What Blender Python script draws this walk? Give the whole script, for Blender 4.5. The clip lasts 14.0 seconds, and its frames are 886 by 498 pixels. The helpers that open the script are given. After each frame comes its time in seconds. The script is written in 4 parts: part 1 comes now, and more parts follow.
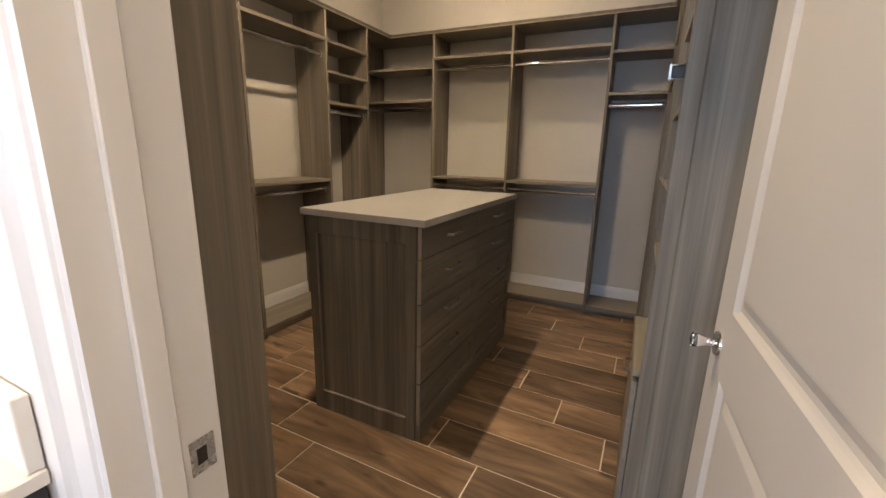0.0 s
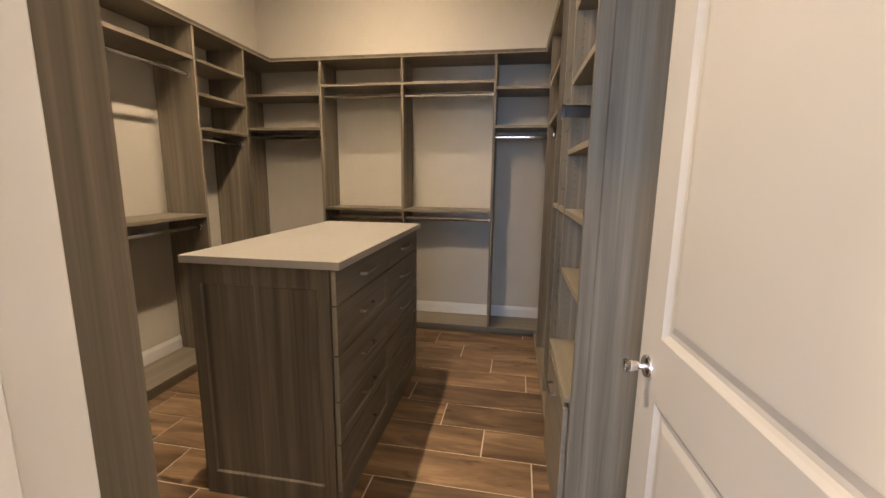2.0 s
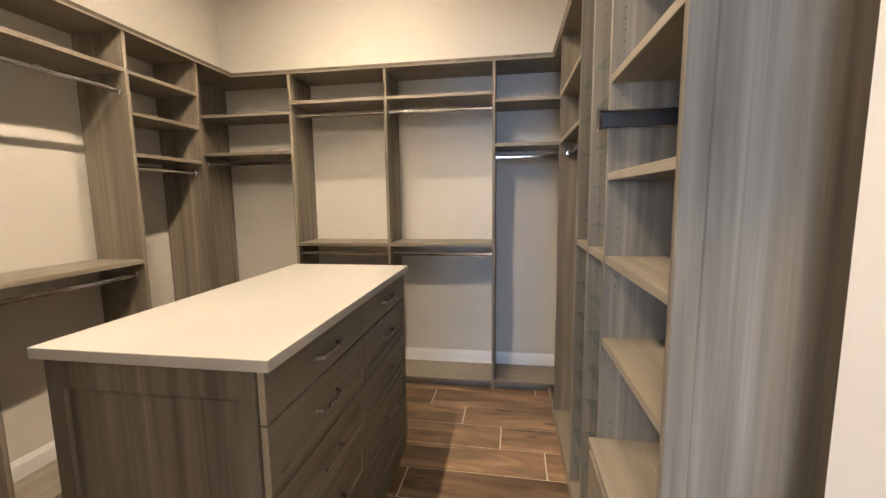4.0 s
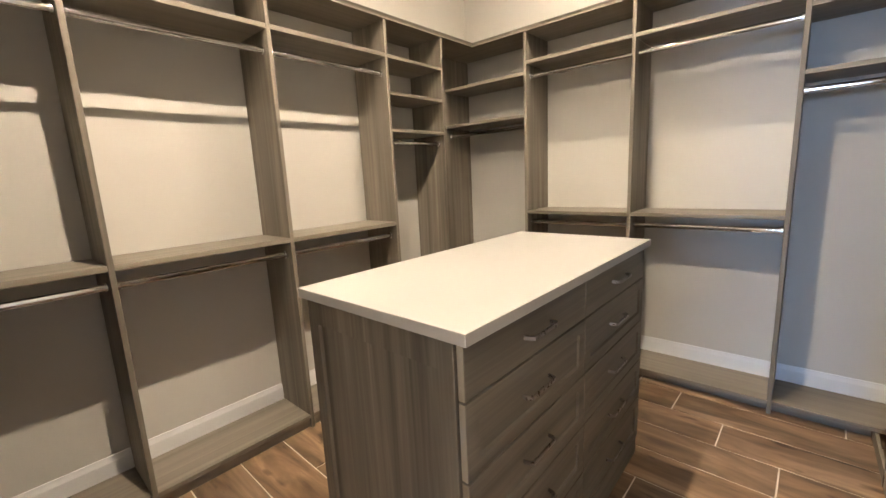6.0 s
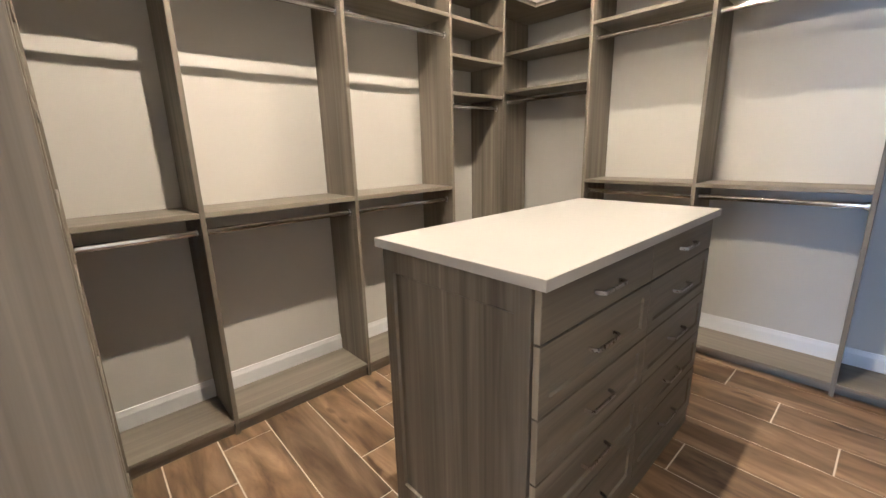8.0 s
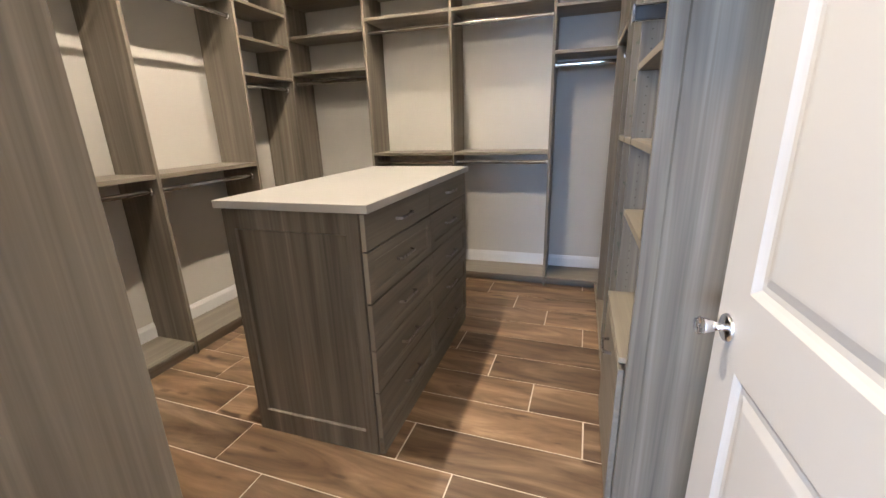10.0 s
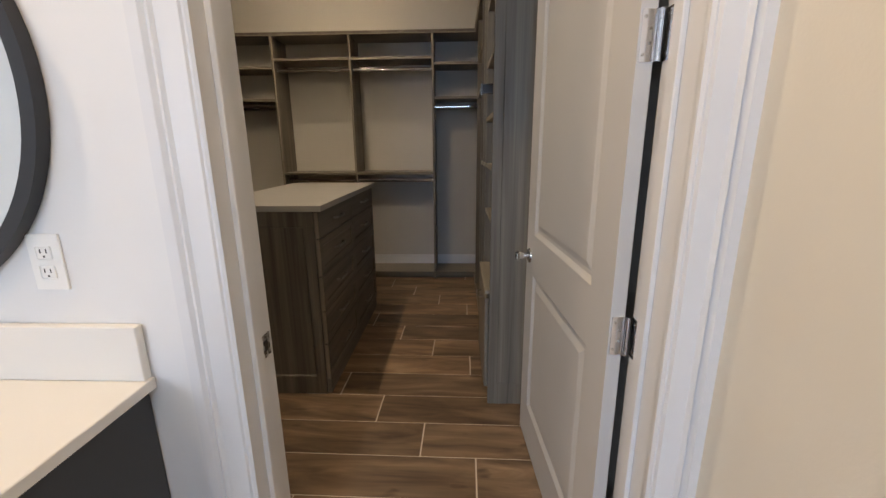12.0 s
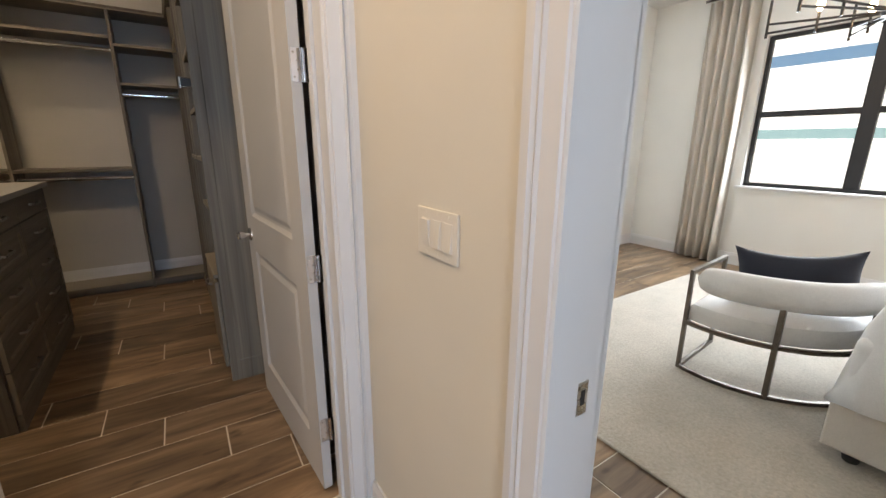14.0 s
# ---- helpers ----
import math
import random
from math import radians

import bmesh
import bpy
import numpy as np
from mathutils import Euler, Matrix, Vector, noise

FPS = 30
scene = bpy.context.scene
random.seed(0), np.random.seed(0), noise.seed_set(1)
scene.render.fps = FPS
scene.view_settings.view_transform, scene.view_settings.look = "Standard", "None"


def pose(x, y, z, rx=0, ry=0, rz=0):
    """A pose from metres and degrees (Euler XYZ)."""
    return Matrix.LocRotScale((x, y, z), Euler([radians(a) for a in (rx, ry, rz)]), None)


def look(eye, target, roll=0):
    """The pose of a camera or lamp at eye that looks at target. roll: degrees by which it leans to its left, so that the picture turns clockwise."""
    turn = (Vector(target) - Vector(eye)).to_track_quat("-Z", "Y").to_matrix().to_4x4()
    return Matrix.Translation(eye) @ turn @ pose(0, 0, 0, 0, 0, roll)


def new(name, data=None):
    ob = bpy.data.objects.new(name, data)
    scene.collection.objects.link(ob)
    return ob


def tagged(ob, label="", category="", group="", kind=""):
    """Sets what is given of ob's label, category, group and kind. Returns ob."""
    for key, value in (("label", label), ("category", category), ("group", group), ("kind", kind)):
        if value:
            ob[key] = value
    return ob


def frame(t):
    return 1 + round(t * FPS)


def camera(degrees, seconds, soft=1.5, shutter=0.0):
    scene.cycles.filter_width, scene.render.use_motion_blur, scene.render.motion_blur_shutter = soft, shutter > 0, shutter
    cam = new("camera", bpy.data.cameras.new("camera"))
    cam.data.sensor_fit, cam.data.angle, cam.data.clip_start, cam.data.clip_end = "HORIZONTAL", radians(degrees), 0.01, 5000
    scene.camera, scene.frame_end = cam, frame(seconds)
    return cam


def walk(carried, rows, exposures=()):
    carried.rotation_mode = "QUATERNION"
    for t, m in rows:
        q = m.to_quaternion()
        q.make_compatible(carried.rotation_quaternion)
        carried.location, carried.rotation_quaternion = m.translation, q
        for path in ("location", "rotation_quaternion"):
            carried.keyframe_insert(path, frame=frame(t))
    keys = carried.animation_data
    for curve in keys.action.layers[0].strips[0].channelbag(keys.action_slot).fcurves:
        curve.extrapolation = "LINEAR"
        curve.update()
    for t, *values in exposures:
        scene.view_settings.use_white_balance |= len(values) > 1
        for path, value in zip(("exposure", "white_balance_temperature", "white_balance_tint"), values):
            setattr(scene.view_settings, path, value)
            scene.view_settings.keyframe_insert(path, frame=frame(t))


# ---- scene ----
cam = camera(94.9, 14.0)
PATH = [
    (0, (0.032, -0.003, 1.392), (-0.809, 1.751, 0.926), 1.4),
    (0.5, (0.008, 0.001, 1.394), (-0.765, 1.79, 0.943), 1.3),
    (1, (-0.049, 0.008, 1.418), (-0.669, 1.863, 0.998), 0.9),
    (1.5, (-0.096, 0.026, 1.427), (-0.526, 1.94, 1.042), 0.6),
    (2, (-0.128, 0.053, 1.43), (-0.453, 1.997, 1.087), 0.7),
    (2.2, (-0.125, 0.091, 1.437), (-0.442, 2.042, 1.134), 0.7),
    (4.3, (-0.206, 0.706, 1.492), (-0.531, 2.664, 1.246), -1.1),
    (4.5, (-0.2, 0.753, 1.475), (-0.593, 2.697, 1.214), -1.5),
    (5, (-0.172, 0.85, 1.468), (-0.879, 2.698, 1.175), -2.3),
    (5.5, (-0.21, 0.874, 1.45), (-1.267, 2.54, 1.12), -2.7),
    (6, (-0.248, 0.843, 1.444), (-1.56, 2.311, 1.092), -2.8),
    (6.5, (-0.269, 0.799, 1.441), (-1.735, 2.109, 1.072), -2.4),
    (7, (-0.288, 0.766, 1.428), (-1.829, 1.978, 1.029), -1.8),
    (7.2, (-0.289, 0.764, 1.428), (-1.85, 1.946, 1.019), -1.5),
    (9.3, (-0.198, 0.474, 1.348), (-1.059, 2.168, 0.725), -0.9),
    (9.5, (-0.168, 0.413, 1.351), (-0.94, 2.154, 0.739), -0.9),
    (10, (-0.07, 0.235, 1.364), (-0.682, 2.05, 0.787), -1.8),
    (10.5, (-0.075, 0.076, 1.391), (-0.451, 1.967, 0.86), -2.8),
    (11, (-0.128, -0.149, 1.392), (-0.236, 1.782, 0.882), -2.5),
    (11.5, (-0.117, -0.347, 1.411), (-0.165, 1.593, 0.928), -1.3),
    (12, (-0.06, -0.576, 1.395), (-0.133, 1.363, 0.909), -0.5),
    (12.5, (-0.064, -0.696, 1.397), (-0.009, 1.243, 0.907), -0.5),
    (13, (-0.137, -0.815, 1.388), (0.23, 1.085, 0.883), -0.6),
    (13.5, (-0.133, -0.931, 1.372), (0.621, 0.85, 0.864), 0.1),
    (14, (-0.049, -1.045, 1.375), (1.026, 0.566, 0.875), 0.3),
]
EXPOSURE = [(0.0, -0.58, 7200, 16), (1.0, -0.58, 7250, 16), (2.0, -0.26, 7500, 17), (4.5, 0.46, 6600, 14), (5.0, 0.52, 6550, 14), (6.0, 0.54, 6300, 13), (7.0, 0.58, 6050, 13), (9.5, 0.56, 5800, 12), (10.5, 0.0, 6400, 14), (12.0, -1.34, 6950, 14), (13.0, -1.47, 6800, 13), (14.0, -1.54, 7350, 15)]
walk(cam, [(t, look(eye, target, roll)) for t, eye, target, roll in PATH], EXPOSURE)

# ---- world and lights ----
world = bpy.data.worlds.new("sky")
scene.world = world
world.use_nodes = True
wn = world.node_tree
sky = wn.nodes.new("ShaderNodeTexSky")
sky.sky_type = "NISHITA"
sky.sun_disc = False
sky.sun_elevation = radians(50)
sky.sun_rotation = radians(200)
wn.nodes["Background"].inputs["Strength"].default_value = 0.12
wn.links.new(sky.outputs[0], wn.nodes["Background"].inputs["Color"])


def lamp(name, kind, m, watts, colour, **settings):
    data = bpy.data.lights.new(name, kind)
    data.energy = watts
    data.color = colour
    if kind == "AREA":
        data.shape = settings.get("shape", "RECTANGLE")
        data.size = settings["size"]
        data.size_y = settings.get("size_y", settings["size"])
        data.spread = radians(settings.get("spread", 180))
    if kind == "SUN":
        data.angle = settings["angle"]
    ob = new(name, data)
    ob.matrix_world = m
    return ob


WARM = (1.0, 0.83, 0.61)
COOL = (0.38, 0.62, 1.0)
CLOSET_LAMPS = ((-1.25, 1.38, 75), (-1.25, 2.93, 42))
CEIL = 3.35
for lx, ly, watts in CLOSET_LAMPS:
    lamp("downlight_beam", "AREA", pose(lx, ly, CEIL - 0.012), watts, WARM, shape="DISK", size=0.05, spread=180)
# unseen lamps, added for the warm light on vanity and switch wall
BATH_LAMPS = ((-1.45, -0.20, 50), (-0.35, -0.50, 40))
for lx, ly, watts in BATH_LAMPS:
    lamp("bath_warm_fill", "AREA", pose(lx, ly, 3.03), watts, (1.0, 0.77, 0.50), shape="DISK", size=0.12)
lamp("bath_window_light", "AREA", look((-0.15, -6.58, 1.85), (-0.15, 3.0, 1.75)), 185, COOL, size=1.0, size_y=0.8)
# assumed side window, unseen; added to brighten bath wall and end panel
lamp("bath_side_window_light", "AREA", look((-2.60, -6.58, 1.75), (-1.2, 0.2, 1.4)), 340, (0.62, 0.77, 1.0), size=1.3, size_y=1.2)
lamp("bedroom_window_light", "AREA", look((5.36, -0.2, 1.7), (2.0, -0.1, 1.3)), 660, (0.68, 0.83, 1.0), size=2.2, size_y=1.5)
lamp("sun", "SUN", look((0, 0, 10), (3, -4, 0)), 3.0, (1.0, 0.95, 0.86), angle=radians(0.5))


# ---- materials ----
def mat(name):
    m = bpy.data.materials.new(name)
    m.use_nodes = True
    return m, m.node_tree, m.node_tree.nodes["Principled BSDF"]


def ramp(nt, stops):
    n = nt.nodes.new("ShaderNodeValToRGB")
    el = n.color_ramp.elements
    el[0].position, el[0].color = stops[0][0], (*stops[0][1], 1)
    el[1].position, el[1].color = stops[-1][0], (*stops[-1][1], 1)
    for p, c in stops[1:-1]:
        e = el.new(p)
        e.color = (*c, 1)
    return n


def coords(nt, scale, per_object=False):
    tc = nt.nodes.new("ShaderNodeTexCoord")
    mp = nt.nodes.new("ShaderNodeMapping")
    mp.inputs["Scale"].default_value = scale
    nt.links.new(tc.outputs["Object"], mp.inputs["Vector"])
    if per_object:
        oi = nt.nodes.new("ShaderNodeObjectInfo")
        mul = nt.nodes.new("ShaderNodeMath")
        mul.operation = "MULTIPLY"
        mul.inputs[1].default_value = 37.0
        nt.links.new(oi.outputs["Random"], mul.inputs[0])
        nt.links.new(mul.outputs[0], mp.inputs["Location"])
    return mp


def noise_tex(nt, vec, scale, detail=4.0, rough=0.55):
    n = nt.nodes.new("ShaderNodeTexNoise")
    n.inputs["Scale"].default_value = scale
    n.inputs["Detail"].default_value = detail
    n.inputs["Roughness"].default_value = rough
    nt.links.new(vec.outputs[0], n.inputs["Vector"])
    return n


def mixed(nt, a, b, fac, mode="MIX"):
    n = nt.nodes.new("ShaderNodeMix")
    n.data_type = "RGBA"
    n.blend_type = mode
    if isinstance(fac, float):
        n.inputs["Factor"].default_value = fac
    else:
        nt.links.new(fac, n.inputs["Factor"])
    for slot, v in (("A", a), ("B", b)):
        if isinstance(v, tuple):
            n.inputs[6 if slot == "A" else 7].default_value = (*v, 1)
        else:
            nt.links.new(v, n.inputs[6 if slot == "A" else 7])
    return n.outputs[2]


def bump(nt, bsdf, height, strength, distance):
    n = nt.nodes.new("ShaderNodeBump")
    n.inputs["Strength"].default_value = strength
    n.inputs["Distance"].default_value = distance
    nt.links.new(height, n.inputs["Height"])
    nt.links.new(n.outputs[0], bsdf.inputs["Normal"])


def laminate(name, along, tone, depth=1.0):
    """Grey-brown textured wood laminate, grain running along x, y or z; tone scales its colour, depth the contrast of its grain."""
    m, nt, b = mat(name)
    axis = "xyz".index(along)
    fine, mid, wide, streak = [170.0] * 3, [20.0] * 3, [7.0] * 3, [52.0] * 3
    fine[axis], mid[axis], wide[axis], streak[axis] = 2.5, 0.55, 0.25, 0.9
    n1 = noise_tex(nt, coords(nt, fine, True), 1.0, 3.0, 0.6)
    n3 = noise_tex(nt, coords(nt, mid, True), 1.0, 4.0, 0.62)
    n3.inputs["Distortion"].default_value = 0.6
    n2 = noise_tex(nt, coords(nt, wide, True), 1.0, 2.0, 0.5)
    n4 = noise_tex(nt, coords(nt, streak, True), 1.0, 2.0, 0.5)
    grain = ((0.28, (0.124, 0.105, 0.081)), (0.45, (0.182, 0.158, 0.125)), (0.58, (0.224, 0.197, 0.157)), (0.74, (0.296, 0.263, 0.213)))
    r1 = ramp(nt, [(p, tuple((m0 + (v - m0) * depth) * tone for v, m0 in zip(c, (0.205, 0.180, 0.142)))) for p, c in grain])
    nt.links.new(n3.outputs[0], r1.inputs[0])
    rf = ramp(nt, [(0.3, (0.945, 0.94, 0.935)), (0.7, (1.05, 1.05, 1.045))])
    nt.links.new(n1.outputs[0], rf.inputs[0])
    r2 = ramp(nt, [(0.32, (1 - 0.24 * depth,) * 3), (0.68, (1 + 0.16 * depth,) * 3)])
    nt.links.new(n2.outputs[0], r2.inputs[0])
    r4 = ramp(nt, [(0.30, (0.90, 0.90, 0.90)), (0.42, (1.0, 1.0, 1.0)), (0.60, (1.0, 1.0, 1.0)), (0.70, (1.11, 1.11, 1.11))])
    nt.links.new(n4.outputs[0], r4.inputs[0])
    c0 = mixed(nt, r1.outputs[0], rf.outputs[0], 1.0, "MULTIPLY")
    c0 = mixed(nt, c0, r4.outputs[0], 1.0, "MULTIPLY")
    nt.links.new(mixed(nt, c0, r2.outputs[0], 1.0, "MULTIPLY"), b.inputs["Base Color"])
    b.inputs["Roughness"].default_value = 0.46
    b.inputs["Specular IOR Level"].default_value = 0.30
    bump(nt, b, n1.outputs[0], 0.25, 0.0008)
    return m


def paint(name, colour, rough, texture=0.15, size=180.0):
    m, nt, b = mat(name)
    n1 = noise_tex(nt, coords(nt, (1, 1, 1)), size, 3.0)
    n2 = noise_tex(nt, coords(nt, (1, 1, 1)), 1.3, 2.0)
    r = ramp(nt, [(0.3, tuple(c * 0.95 for c in colour)), (0.7, tuple(min(1.0, c * 1.03) for c in colour))])
    nt.links.new(n2.outputs[0], r.inputs[0])
    nt.links.new(r.outputs[0], b.inputs["Base Color"])
    b.inputs["Roughness"].default_value = rough
    bump(nt, b, n1.outputs[0], texture, 0.001)
    return m


def metal(name, colour, rough):
    m, nt, b = mat(name)
    b.inputs["Base Color"].default_value = (*colour, 1)
    b.inputs["Metallic"].default_value = 1.0
    n = noise_tex(nt, coords(nt, (1, 1, 1)), 90.0, 2.0)
    r = ramp(nt, [(0.3, (rough * 0.8,) * 3), (0.7, (rough * 1.3,) * 3)])
    nt.links.new(n.outputs[0], r.inputs[0])
    nt.links.new(r.outputs[0], b.inputs["Roughness"])
    return m


def fabric(name, colour, size, depth, rough=0.95):
    m, nt, b = mat(name)
    n1 = noise_tex(nt, coords(nt, (1, 1, 1)), size, 4.0, 0.7)
    n2 = noise_tex(nt, coords(nt, (1, 1, 1)), 5.0, 3.0)
    r1 = ramp(nt, [(0.3, tuple(c * 0.80 for c in colour)), (0.7, tuple(min(1.0, c * 1.12) for c in colour))])
    r2 = ramp(nt, [(0.3, (0.92,) * 3), (0.7, (1.05,) * 3)])
    nt.links.new(n1.outputs[0], r1.inputs[0])
    nt.links.new(n2.outputs[0], r2.inputs[0])
    nt.links.new(mixed(nt, r1.outputs[0], r2.outputs[0], 1.0, "MULTIPLY"), b.inputs["Base Color"])
    b.inputs["Roughness"].default_value = rough
    b.inputs["Sheen Weight"].default_value = 0.2
    bump(nt, b, n1.outputs[0], 0.5, depth)
    return m


WOOD_X, WOOD_Y, WOOD_Z = laminate("laminate_x", "x", 1.04, 0.5), laminate("laminate_y", "y", 1.04, 0.5), laminate("laminate_z", "z", 0.99)
# same laminate darkened: shade on the island and crown put into colour
SHADED_Y, SHADED_Z = laminate("shaded_laminate_y", "y", 0.80, 0.8), laminate("shaded_laminate_z", "z", 0.88, 1.15)
PALE_EDGE = laminate("pale_edge_laminate", "z", 1.25, 0.6)
# closet walls darkened to weaken bounced light; next three are brightened copies
DIM_WALL = paint("dim_wall_paint", (0.515, 0.493, 0.447), 0.85, 0.25, 140.0)
LIT_BATH_WALL = paint("lit_bath_wall_paint", (0.74, 0.73, 0.715), 0.8, 0.25, 140.0)
LIT_CREAM_WALL = paint("lit_cream_wall_paint", (0.68, 0.635, 0.545), 0.8, 0.25, 140.0)
LIT_BEDROOM_WALL = paint("lit_bedroom_wall_paint", (0.74, 0.73, 0.69), 0.85, 0.25, 140.0)
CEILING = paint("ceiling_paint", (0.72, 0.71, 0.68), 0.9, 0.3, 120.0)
# out of view; kept dark so less lamp light bounces back down
DARKENED_CEILING = paint("darkened_ceiling_paint", (0.36, 0.335, 0.29), 0.9, 0.3, 120.0)
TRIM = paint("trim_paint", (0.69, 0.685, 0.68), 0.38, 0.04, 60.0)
# trim's paint darkened for the door, against too much lamp light
DIMMED_DOOR = paint("dimmed_door_paint", (0.54, 0.527, 0.505), 0.42, 0.05, 60.0)
# island's white quartz, greyed to hold back the lamp light from above
DIMMED_QUARTZ = paint("dimmed_quartz", (0.43, 0.415, 0.388), 0.28, 0.0, 200.0)
PLATE = paint("plate_plastic", (0.82, 0.80, 0.76), 0.3, 0.0, 60.0)
CREAM_PLATE = paint("cream_plate_plastic", (0.74, 0.70, 0.62), 0.35, 0.0, 60.0)
# white quartz again, lighter where the vanity light falls
LIT_QUARTZ = paint("lit_quartz", (0.74, 0.72, 0.68), 0.28, 0.0, 200.0)
ROD = metal("polished_rod", (0.60, 0.59, 0.59), 0.07)
CHROME = metal("chrome", (0.82, 0.82, 0.84), 0.10)
NICKEL = metal("brushed_nickel", (0.50, 0.48, 0.45), 0.26)
PULL = metal("dark_nickel", (0.27, 0.25, 0.23), 0.30)
GUNMETAL = metal("dark_bronze", (0.16, 0.14, 0.12), 0.32)
BLACK = paint("black_frame", (0.018, 0.018, 0.020), 0.42, 0.05, 80.0)
CABINET = paint("charcoal_cabinet", (0.045, 0.047, 0.052), 0.45, 0.05, 80.0)
GROUT = paint("grout", (0.66, 0.59, 0.50), 0.95, 0.4, 300.0)
RUG = fabric("rug_wool", (0.46, 0.41, 0.34), 60.0, 0.014)
BOUCLE = fabric("boucle", (0.72, 0.70, 0.67), 240.0, 0.003)
LINEN = fabric("white_linen", (0.80, 0.80, 0.80), 400.0, 0.0008)
NAVY = fabric("navy_cushion", (0.020, 0.022, 0.034), 500.0, 0.0008)
CURTAIN = fabric("curtain_linen", (0.54, 0.49, 0.425), 500.0, 0.0006)
UPHOLSTERY = fabric("bed_upholstery", (0.55, 0.51, 0.46), 500.0, 0.0008)


def tile_material():
    m, nt, b = mat("wood_look_tile")
    n1 = noise_tex(nt, coords(nt, (1.2, 7.0, 1.0), True), 1.2, 5.0, 0.58)
    n1.inputs["Distortion"].default_value = 1.1
    n2 = noise_tex(nt, coords(nt, (1.1, 5.0, 1.0), True), 1.6, 3.0)
    kn = noise_tex(nt, coords(nt, (3.0, 8.0, 1.0), True), 1.4, 2.0)
    r1 = ramp(nt, [(0.28, (0.074, 0.045, 0.026)), (0.44, (0.172, 0.112, 0.068)), (0.57, (0.258, 0.175, 0.109)), (0.74, (0.400, 0.288, 0.188))])
    r2 = ramp(nt, [(0.3, (0.66, 0.64, 0.62)), (0.7, (1.18, 1.17, 1.15))])
    r3 = ramp(nt, [(0.27, (0.32, 0.27, 0.23)), (0.36, (1.0, 1.0, 1.0))])
    nt.links.new(n1.outputs[0], r1.inputs[0])
    nt.links.new(n2.outputs[0], r2.inputs[0])
    nt.links.new(kn.outputs[0], r3.inputs[0])
    oi = nt.nodes.new("ShaderNodeObjectInfo")
    r4 = ramp(nt, [(0.0, (0.74, 0.74, 0.75)), (1.0, (1.22, 1.18, 1.12))])
    nt.links.new(oi.outputs["Random"], r4.inputs[0])
    c = mixed(nt, r1.outputs[0], r2.outputs[0], 1.0, "MULTIPLY")
    c = mixed(nt, c, r3.outputs[0], 1.0, "MULTIPLY")
    c = mixed(nt, c, r4.outputs[0], 1.0, "MULTIPLY")
    nt.links.new(c, b.inputs["Base Color"])
    b.inputs["Roughness"].default_value = 0.36
    bump(nt, b, n1.outputs[0], 0.15, 0.0008)
    return m


TILE = tile_material()


def glass_material(name, tint, rough=0.02):
    m, nt, b = mat(name)
    b.inputs["Base Color"].default_value = (*tint, 1)
    b.inputs["Transmission Weight"].default_value = 1.0
    b.inputs["Roughness"].default_value = rough
    b.inputs["IOR"].default_value = 1.5
    return m




def sheet_glass(name, tint, gloss):
    """Thin sheet glass: clear with a tint, and a weak mirror on top."""
    m, nt, b = mat(name)
    nt.nodes.remove(b)
    out = nt.nodes["Material Output"]
    tr = nt.nodes.new("ShaderNodeBsdfTransparent")
    tr.inputs["Color"].default_value = (*tint, 1)
    gl = nt.nodes.new("ShaderNodeBsdfGlossy")
    gl.inputs["Roughness"].default_value = 0.04
    mx = nt.nodes.new("ShaderNodeMixShader")
    mx.inputs[0].default_value = gloss
    nt.links.new(tr.outputs[0], mx.inputs[1])
    nt.links.new(gl.outputs[0], mx.inputs[2])
    nt.links.new(mx.outputs[0], out.inputs["Surface"])
    return m


GLASS = sheet_glass("green_edge_glass", (0.90, 0.96, 0.93), 0.07)
CRYSTAL = glass_material("clear_crystal", (0.98, 0.98, 0.98))
MIRROR = metal("mirror_silver", (0.92, 0.93, 0.92), 0.01)


def glow(name, colour, strength):
    m, nt, b = mat(name)
    b.inputs["Base Color"].default_value = (0.8, 0.8, 0.8, 1)
    b.inputs["Emission Color"].default_value = (*colour, 1)
    b.inputs["Emission Strength"].default_value = strength
    return m


LAMP_GLOW = glow("lamp_lens", (1.0, 0.82, 0.6), 6.0)
BULB_GLOW = glow("filament_bulb", (1.0, 0.62, 0.3), 420.0)


# ---- mesh helpers ----
def mesh_of(bm, name, material, smooth=False):
    me = bpy.data.meshes.new(name)
    bm.normal_update()
    bm.to_mesh(me)
    bm.free()
    me.materials.append(material)
    if smooth:
        for p in me.polygons:
            p.use_smooth = True
        me.set_sharp_from_angle(angle=radians(40))
    return me


def part(name, bm, material, parent, label="", smooth=False):
    ob = new(name, mesh_of(bm, name, material, smooth))
    if parent is not None:
        ob.parent = parent
    if label:
        tagged(ob, label)
    return ob


def thing(name, label, category, group="", kind="", at=(0, 0, 0)):
    ob = new(name)
    ob.empty_display_size = 0.05
    ob.location = at
    return tagged(ob, label, category, group, kind)


def box(x0, x1, y0, y1, z0, z1, bevel=0.0, bm=None, segments=1):
    own = bmesh.new()
    bmesh.ops.create_cube(own, size=1.0, matrix=Matrix.Translation(((x0 + x1) / 2, (y0 + y1) / 2, (z0 + z1) / 2)) @ Matrix.Diagonal((abs(x1 - x0), abs(y1 - y0), abs(z1 - z0), 1)))
    if bevel:
        bmesh.ops.bevel(own, geom=own.edges[:], offset=bevel, segments=segments, affect="EDGES", profile=0.6)
    if bm is None:
        return own
    me = bpy.data.meshes.new("tmp")
    own.to_mesh(me)
    own.free()
    bm.from_mesh(me)
    bpy.data.meshes.remove(me)
    return bm


def structure(name, bm, material, label, category, parent=None):
    ob = part(name, bm, material, parent)
    return tagged(ob, label, category, kind="structure")


